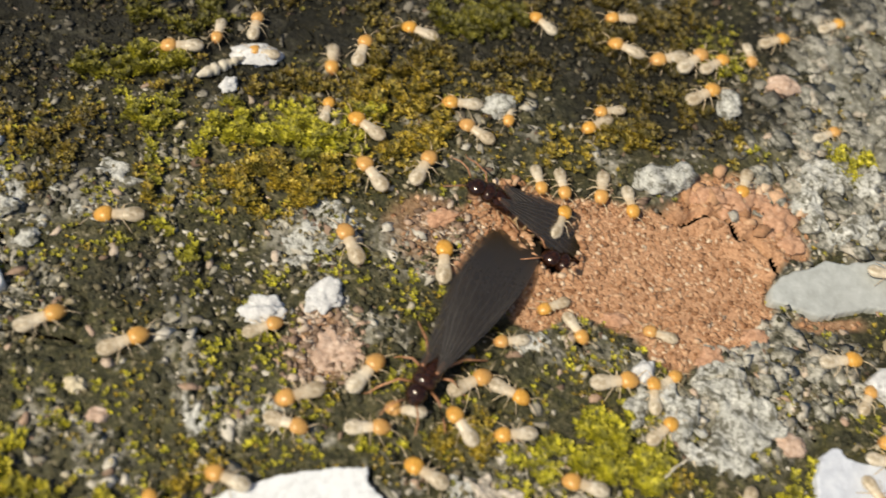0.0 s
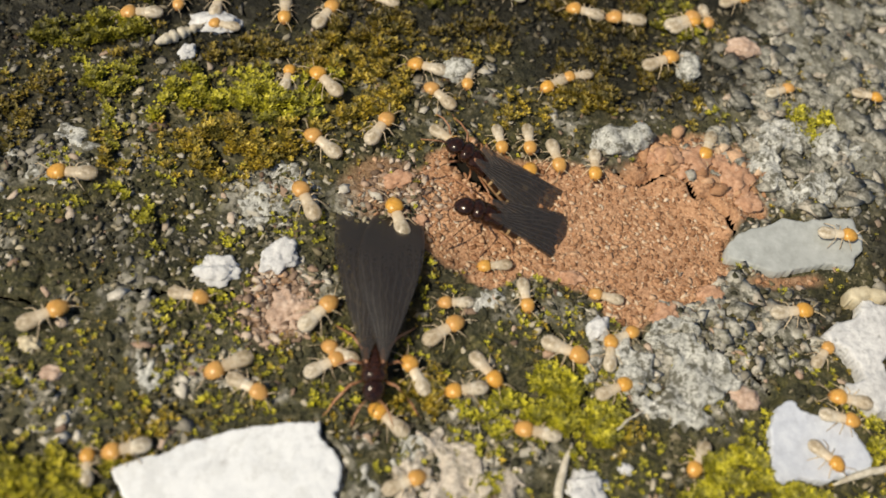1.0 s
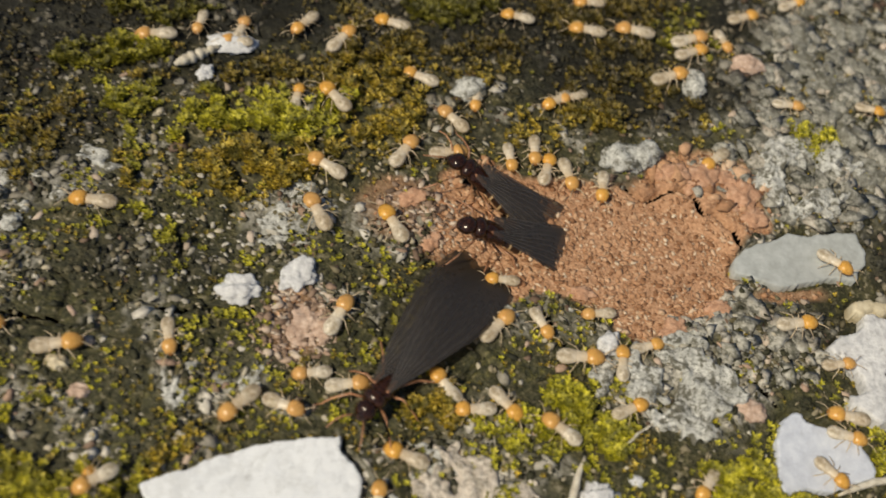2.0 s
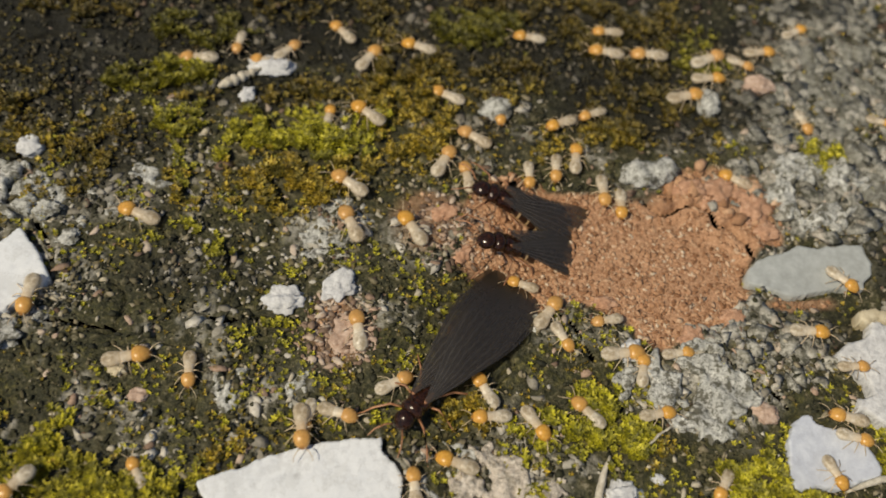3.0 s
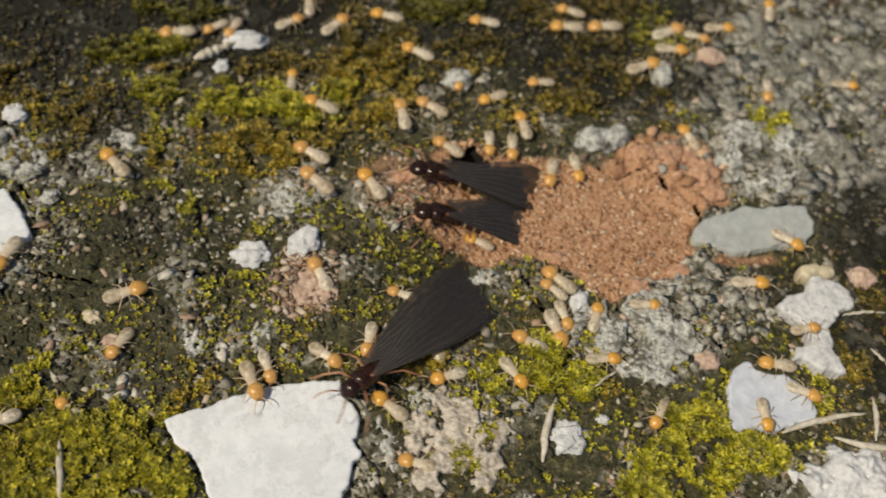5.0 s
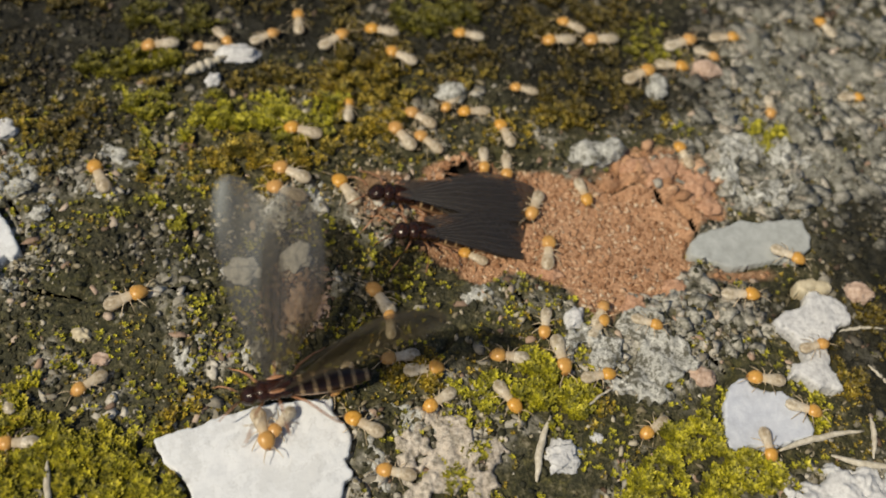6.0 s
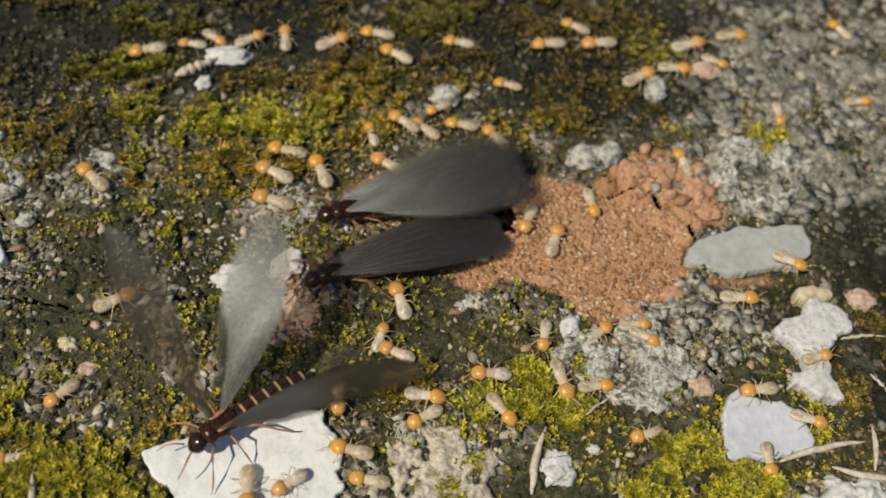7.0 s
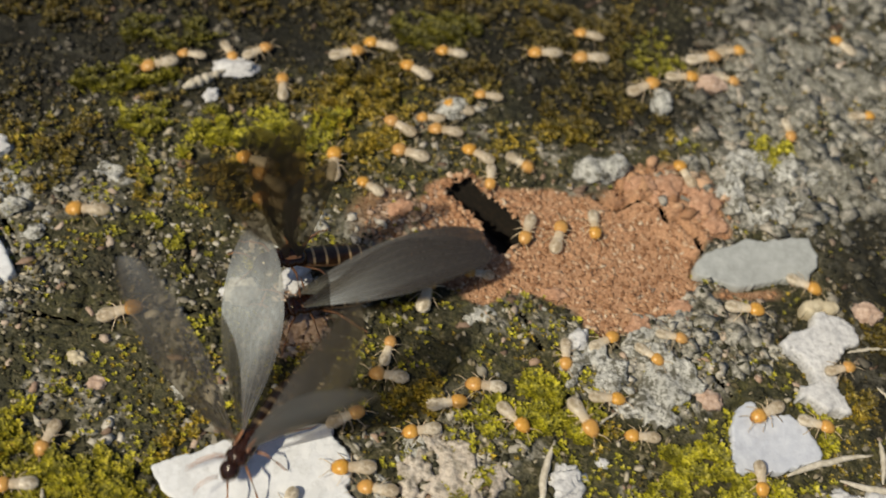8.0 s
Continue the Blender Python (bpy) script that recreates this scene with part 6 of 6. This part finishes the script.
    crawl(45, 0.76, [(0, 1.12, 4.07, -48), (0.5, 1.06, 4.03, -73), (1, 1.1, 3.97, -70), (1.5, 1.16, 3.92, -53), (3, 1.11, 3.81, -49), (3.5, 1.25, 3.78, -47), (4, 1.38, 3.73, -48), (4.5, 1.53, 3.62, -50), (5, 1.59, 3.65, -60), (6.5, 1.42, 3.72, -92), (7, 1.5, 3.68, -89), (7.5, 1.53, 3.66, -86), (8, 1.62, 3.66, -83)])
    crawl(46, 0.72, [(0, 0.64, 3.84, -160), (0.5, 0.62, 3.82, -162), (1, 0.57, 3.79, -164), (1.5, 0.5, 3.89, -177), (2.5, 0.32, 3.78, -137.5), (3.5, 0.14, 3.68, -98), (4.5, 0.13, 3.57, -156.67), (5.5, 0.12, 3.45, -215.33), (6.5, 0.11, 3.34, -274), (8, 0.09, 3.33, -273)])
    crawl(47, 0.93, [(0, 0.39, 3.4, 39), (0.5, 0.48, 3.46, 52), (1, 0.53, 3.52, 47), (1.5, 0.67, 3.64, 53), (3.5, 1.01, 4.13, 80), (4, 1.17, 4.2, 123), (4.5, 1.52, 3.9, 166), (5.5, 1.44, 4.26, 124), (6.5, 1.36, 4.63, 82), (7, 1.45, 4.71, 83), (8, 1.39, 4.88, 86)])
    crawl(48, 0.85, [(0, 0.7, 3.41, -15), (0.5, 0.83, 3.37, -9), (1, 0.91, 3.27, -39), (1.5, 0.96, 3.2, -35), (3, 1, 2.98, -43), (3.5, 1.05, 2.96, -45), (4, 1.11, 2.95, -42), (4.5, 1.18, 2.96, -38), (5, 1.24, 2.98, -39), (6.5, 1.25, 2.91, -42), (7, 1.25, 2.91, -39), (7.5, 1.26, 2.94, -36), (8, 1.26, 2.96, -33)])
    crawl(49, 0.87, [(0, 0.4, 3.04, 137), (0.5, 0.39, 3, 115), (1, 0.4, 3.09, 132), (1.5, 0.44, 3.15, 141), (3, 0.54, 3.17, 132), (3.5, 0.51, 3.18, 129), (4, 0.47, 3.21, 131), (4.5, 0.54, 3.16, 133), (5.5, 0.52, 3.06, 64.5), (6.5, 0.49, 2.96, -4), (7, 0.6, 2.89, 4), (7.5, 0.68, 2.87, 11), (8, 0.69, 2.97, 19)])
    crawl(50, 0.82, [(0, 0.8, 3.08, -161), (0.5, 0.82, 3.06, -157), (1, 0.79, 3.07, -158), (1.5, 0.78, 3.06, -166), (3, 0.63, 2.95, -164), (3.5, 0.6, 2.95, -164), (4, 0.61, 2.91, -160), (4.5, 0.69, 2.87, -157), (6.5, 0.68, 2.75, -129), (7, 0.63, 2.71, -138), (7.5, 0.6, 2.69, -148), (8, 0.53, 2.7, -157)])
    crawl(51, 0.96, [(0, 1.49, 3.7, 18), (0.5, 1.51, 3.59, -2), (1, 1.48, 3.58, -13), (1.5, 1.46, 3.59, 1), (3, 1.65, 3.79, 16), (3.5, 1.67, 3.78, 21), (4, 1.68, 3.82, -14), (4.5, 1.52, 3.61, -48), (6.5, 1.69, 3.39, -68), (7, 1.71, 3.29, -61), (7.5, 1.73, 3.19, -55), (8, 1.84, 3.1, -48)])
    crawl(52, 0.78, [(0, 1.81, 3.67, 100), (1, 1.83, 3.65, 95), (1.5, 1.84, 3.69, 97), (3.5, 1.83, 3.67, 92), (4.5, 1.85, 3.68, 91), (6.5, 1.96, 3.82, 55), (7, 1.97, 3.83, 50), (7.5, 1.94, 3.83, 46), (8, 1.94, 3.87, 41)])
    crawl(53, 0.72, [(0, 1.9, 3.81, 46), (0.5, 1.89, 3.82, 35), (1, 1.92, 3.82, 39), (1.5, 1.98, 3.86, 33), (3, 2.13, 3.92, 20), (3.5, 2.19, 3.93, 16), (4, 2.24, 3.92, 17), (4.5, 2.33, 3.94, 18), (5, 2.31, 3.94, 10), (6.5, 2.38, 3.9, -13), (7, 2.37, 3.87, -18), (7.5, 2.34, 3.86, -22), (8, 2.35, 3.84, -27)])
    crawl(54, 0.79, [(0, 1.9, 3.39, 51), (0.5, 1.93, 3.38, 45), (1, 1.9, 3.36, 37), (1.5, 1.91, 3.32, 38), (3, 2, 3.31, 21), (3.5, 1.99, 3.3, 15), (4, 1.99, 3.32, 12), (4.5, 2, 3.32, 9), (5, 2, 3.32, 13), (6.5, 2, 3.32, 24), (7, 2.01, 3.32, 18), (7.5, 2.01, 3.33, 12), (8, 2.03, 3.34, 6)])
    crawl(55, 0.87, [(0, 1.37, 2.82, 178), (0.5, 1.35, 2.83, 182), (1, 1.37, 2.87, 183), (1.5, 1.42, 2.92, 164), (3, 1.41, 3.17, 147), (3.5, 1.39, 3.22, 142), (4, 1.4, 3.28, 147), (4.5, 1.36, 3.3, 153), (5, 1.33, 3.31, 162), (6.5, 1.14, 3.31, 192), (7, 1.1, 3.21, 190), (7.5, 1.05, 3.16, 189), (8, 0.98, 3.2, 187)])
    crawl(56, 0.72, [(0, 3.53, 4.09, 71), (0.5, 3.51, 4.09, 71), (1, 3.53, 4.08, 61), (1.5, 3.55, 4.07, 26), (3, 3.65, 4.13, 13), (3.5, 3.63, 4.09, 9), (4, 3.67, 4.07, 14), (4.5, 3.67, 4.01, 19), (5, 3.77, 4.03, 22), (6.5, 3.89, 4.05, 28), (7, 3.9, 4.03, 27), (7.5, 3.92, 4.04, 26), (8, 4.04, 4.08, 25)])
    crawl(57, 0.77, [(0, 3.57, 3.3, -51), (0.5, 3.53, 3.22, -19), (1, 3.54, 3.21, -32), (1.5, 3.55, 3.18, -30), (3, 3.5, 3.14, -55), (3.5, 3.48, 3.11, -63), (4, 3.48, 3.11, -69), (4.5, 3.45, 3.07, -75), (5, 3.44, 3.12, -74), (6.5, 3.52, 2.99, -72), (7, 3.51, 2.99, -76), (8, 3.37, 2.91, -82)])
    crawl(58, 0.9, [(0, 3.3, 4.37, 18), (0.5, 3.27, 4.38, 17), (1, 3.26, 4.39, 18), (1.5, 3.25, 4.41, 19), (3, 3.28, 4.41, 8), (3.5, 3.28, 4.4, 4), (4, 3.28, 4.39, 8), (4.5, 3.29, 4.41, 11), (5, 3.27, 4.43, 11), (6.5, 3.2, 4.47, 13), (7, 3.2, 4.49, 10), (7.5, 3.2, 4.5, 7), (8, 3.18, 4.51, 4)])
    crawl(59, 1.0, [(0, -0.03, 4.41, 101), (0.5, 0, 4.41, 105), (1, -0.05, 4.44, 120), (1.5, -0.13, 4.47, 130), (3, -0.39, 4.57, 136), (3.5, -0.38, 4.57, 138), (4, -0.39, 4.57, 138), (4.5, -0.43, 4.57, 138), (5, -0.43, 4.62, 138), (6.5, -0.78, 4.78, 138), (7, -0.86, 4.91, 127), (7.5, -0.86, 4.96, 115), (8, -0.87, 5.14, 103)])
    crawl(60, 0.87, [(0, 0.85, 5.06, 78), (1.5, 0.95, 5.23, 82), (3, 0.97, 5.72, 96), (3.5, 0.93, 5.73, 101), (4, 0.89, 5.71, 107), (4.5, 0.82, 5.75, 112), (5, 0.88, 5.68, 117), (6.5, 0.7, 5.72, 134), (7, 0.7, 5.69, 144), (7.5, 0.69, 5.67, 154), (8, 0.47, 5.6, 164)])
    crawl(61, 0.72, [(0, 3.91, 6.86, -4), (1.5, 3.91, 6.87, -3), (3.5, 4.02, 7.04, -5), (6.5, 4.33, 7.19, 17), (7, 4.35, 7.18, 16), (7.5, 4.32, 7.19, 16), (8, 4.33, 7.15, 15)])
    crawl(62, 0.87, [(0, 0.32, 5.08, -28), (1.5, 0.12, 5.39, -19), (2.25, 0.05, 5.32, 47), (3, -0.01, 5.26, 113), (3.5, 0.01, 5.32, 157), (4, 0.02, 5.34, 158), (4.5, 0.23, 5.23, 160), (6.5, -0.02, 5.55, 150), (8, 0.1, 5.81, 186)])
    crawl(63, 0.82, [(0, 1.02, 6.16, -137), (1.5, 0.99, 6.21, -133), (3.5, 0.69, 6.03, -146), (4.5, 0.58, 5.95, -139), (6.5, 0.36, 5.85, -170), (7, 0.34, 5.76, -176), (7.5, 0.23, 5.77, -183), (8, 0.17, 6.13, -189)])
    crawl(64, 0.72, [(0, 1.81, 4.22, 176), (0.5, 1.8, 4.22, 188), (1, 1.74, 4.15, 180), (1.5, 1.68, 4.1, 190), (3, 1.47, 4.07, 204), (3.5, 1.49, 4.01, 209), (4, 1.5, 3.99, 200), (4.5, 1.49, 3.96, 192), (5, 1.46, 3.89, 154), (5.75, 1.8, 3.92, 97), (6.5, 2.13, 3.95, 40), (8, 2.53, 4.05, -2)])
    crawl(65, 0.84, [(0, 3.69, 5.28, -4), (0.5, 3.63, 5.25, 16), (1, 3.63, 5.23, 7), (1.5, 3.58, 5.15, -16), (3, 3.57, 5.01, -32), (3.5, 3.57, 4.99, -37), (4, 3.56, 4.97, -32), (4.5, 3.57, 4.95, -28), (5, 3.6, 4.98, -24), (6.5, 3.64, 4.99, -14), (7, 3.65, 4.99, -15), (7.5, 3.7, 5.12, -15), (8, 3.73, 4.91, -16)])
    crawl(66, 0.85, [(0, 3.73, 3.72, -176), (0.5, 3.72, 3.72, -179), (1.5, 3.71, 3.68, -179), (3, 3.62, 3.66, -181), (3.5, 3.62, 3.65, -181), (4, 3.6, 3.64, -179), (4.5, 3.54, 3.63, -176), (5, 3.53, 3.63, -175), (6.5, 3.42, 3.64, -170), (7, 3.4, 3.61, -161), (7.5, 3.42, 3.61, -152), (8, 3.41, 3.53, -142)])
    crawl(67, 0.79, [(0, 3.65, 3.58, -1), (0.5, 3.63, 3.58, 1), (1.5, 3.66, 3.5, -3), (3, 3.67, 3.49, -4), (3.5, 3.68, 3.45, -4), (4, 3.72, 3.44, -10), (4.5, 3.77, 3.42, -16), (5, 3.78, 3.42, -13), (6.5, 3.83, 3.44, -4), (7, 3.85, 3.44, -5), (7.5, 3.84, 3.49, -5), (8, 3.85, 3.53, -6)])
    crawl(68, 0.76, [(0, 2.57, 2.96, -105), (0.5, 2.57, 2.99, -104), (1.5, 2.58, 2.87, -116), (3.5, 2.57, 2.81, -106), (4.5, 2.54, 2.87, -104), (6.5, 2.51, 2.96, -146), (7, 2.48, 2.98, -154), (7.5, 2.42, 3.02, -163), (8, 2.36, 3.06, -171)])
    crawl(69, 0.82, [(0, 0.65, 2.18, 27), (0.5, 0.54, 2.32, 28), (1, 0.5, 2.29, 35), (1.5, 0.3, 2.14, 76), (3, 0.14, 2.25, 108), (3.5, 0.14, 2.26, 119), (4, 0.16, 2.3, 147), (4.5, 0.62, 2.01, 176), (6.5, 0.38, 2.1, 183), (7, 0.31, 2.09, 184), (7.5, 0.3, 2.07, 184), (8, 0.29, 2.13, 185)])


motions()
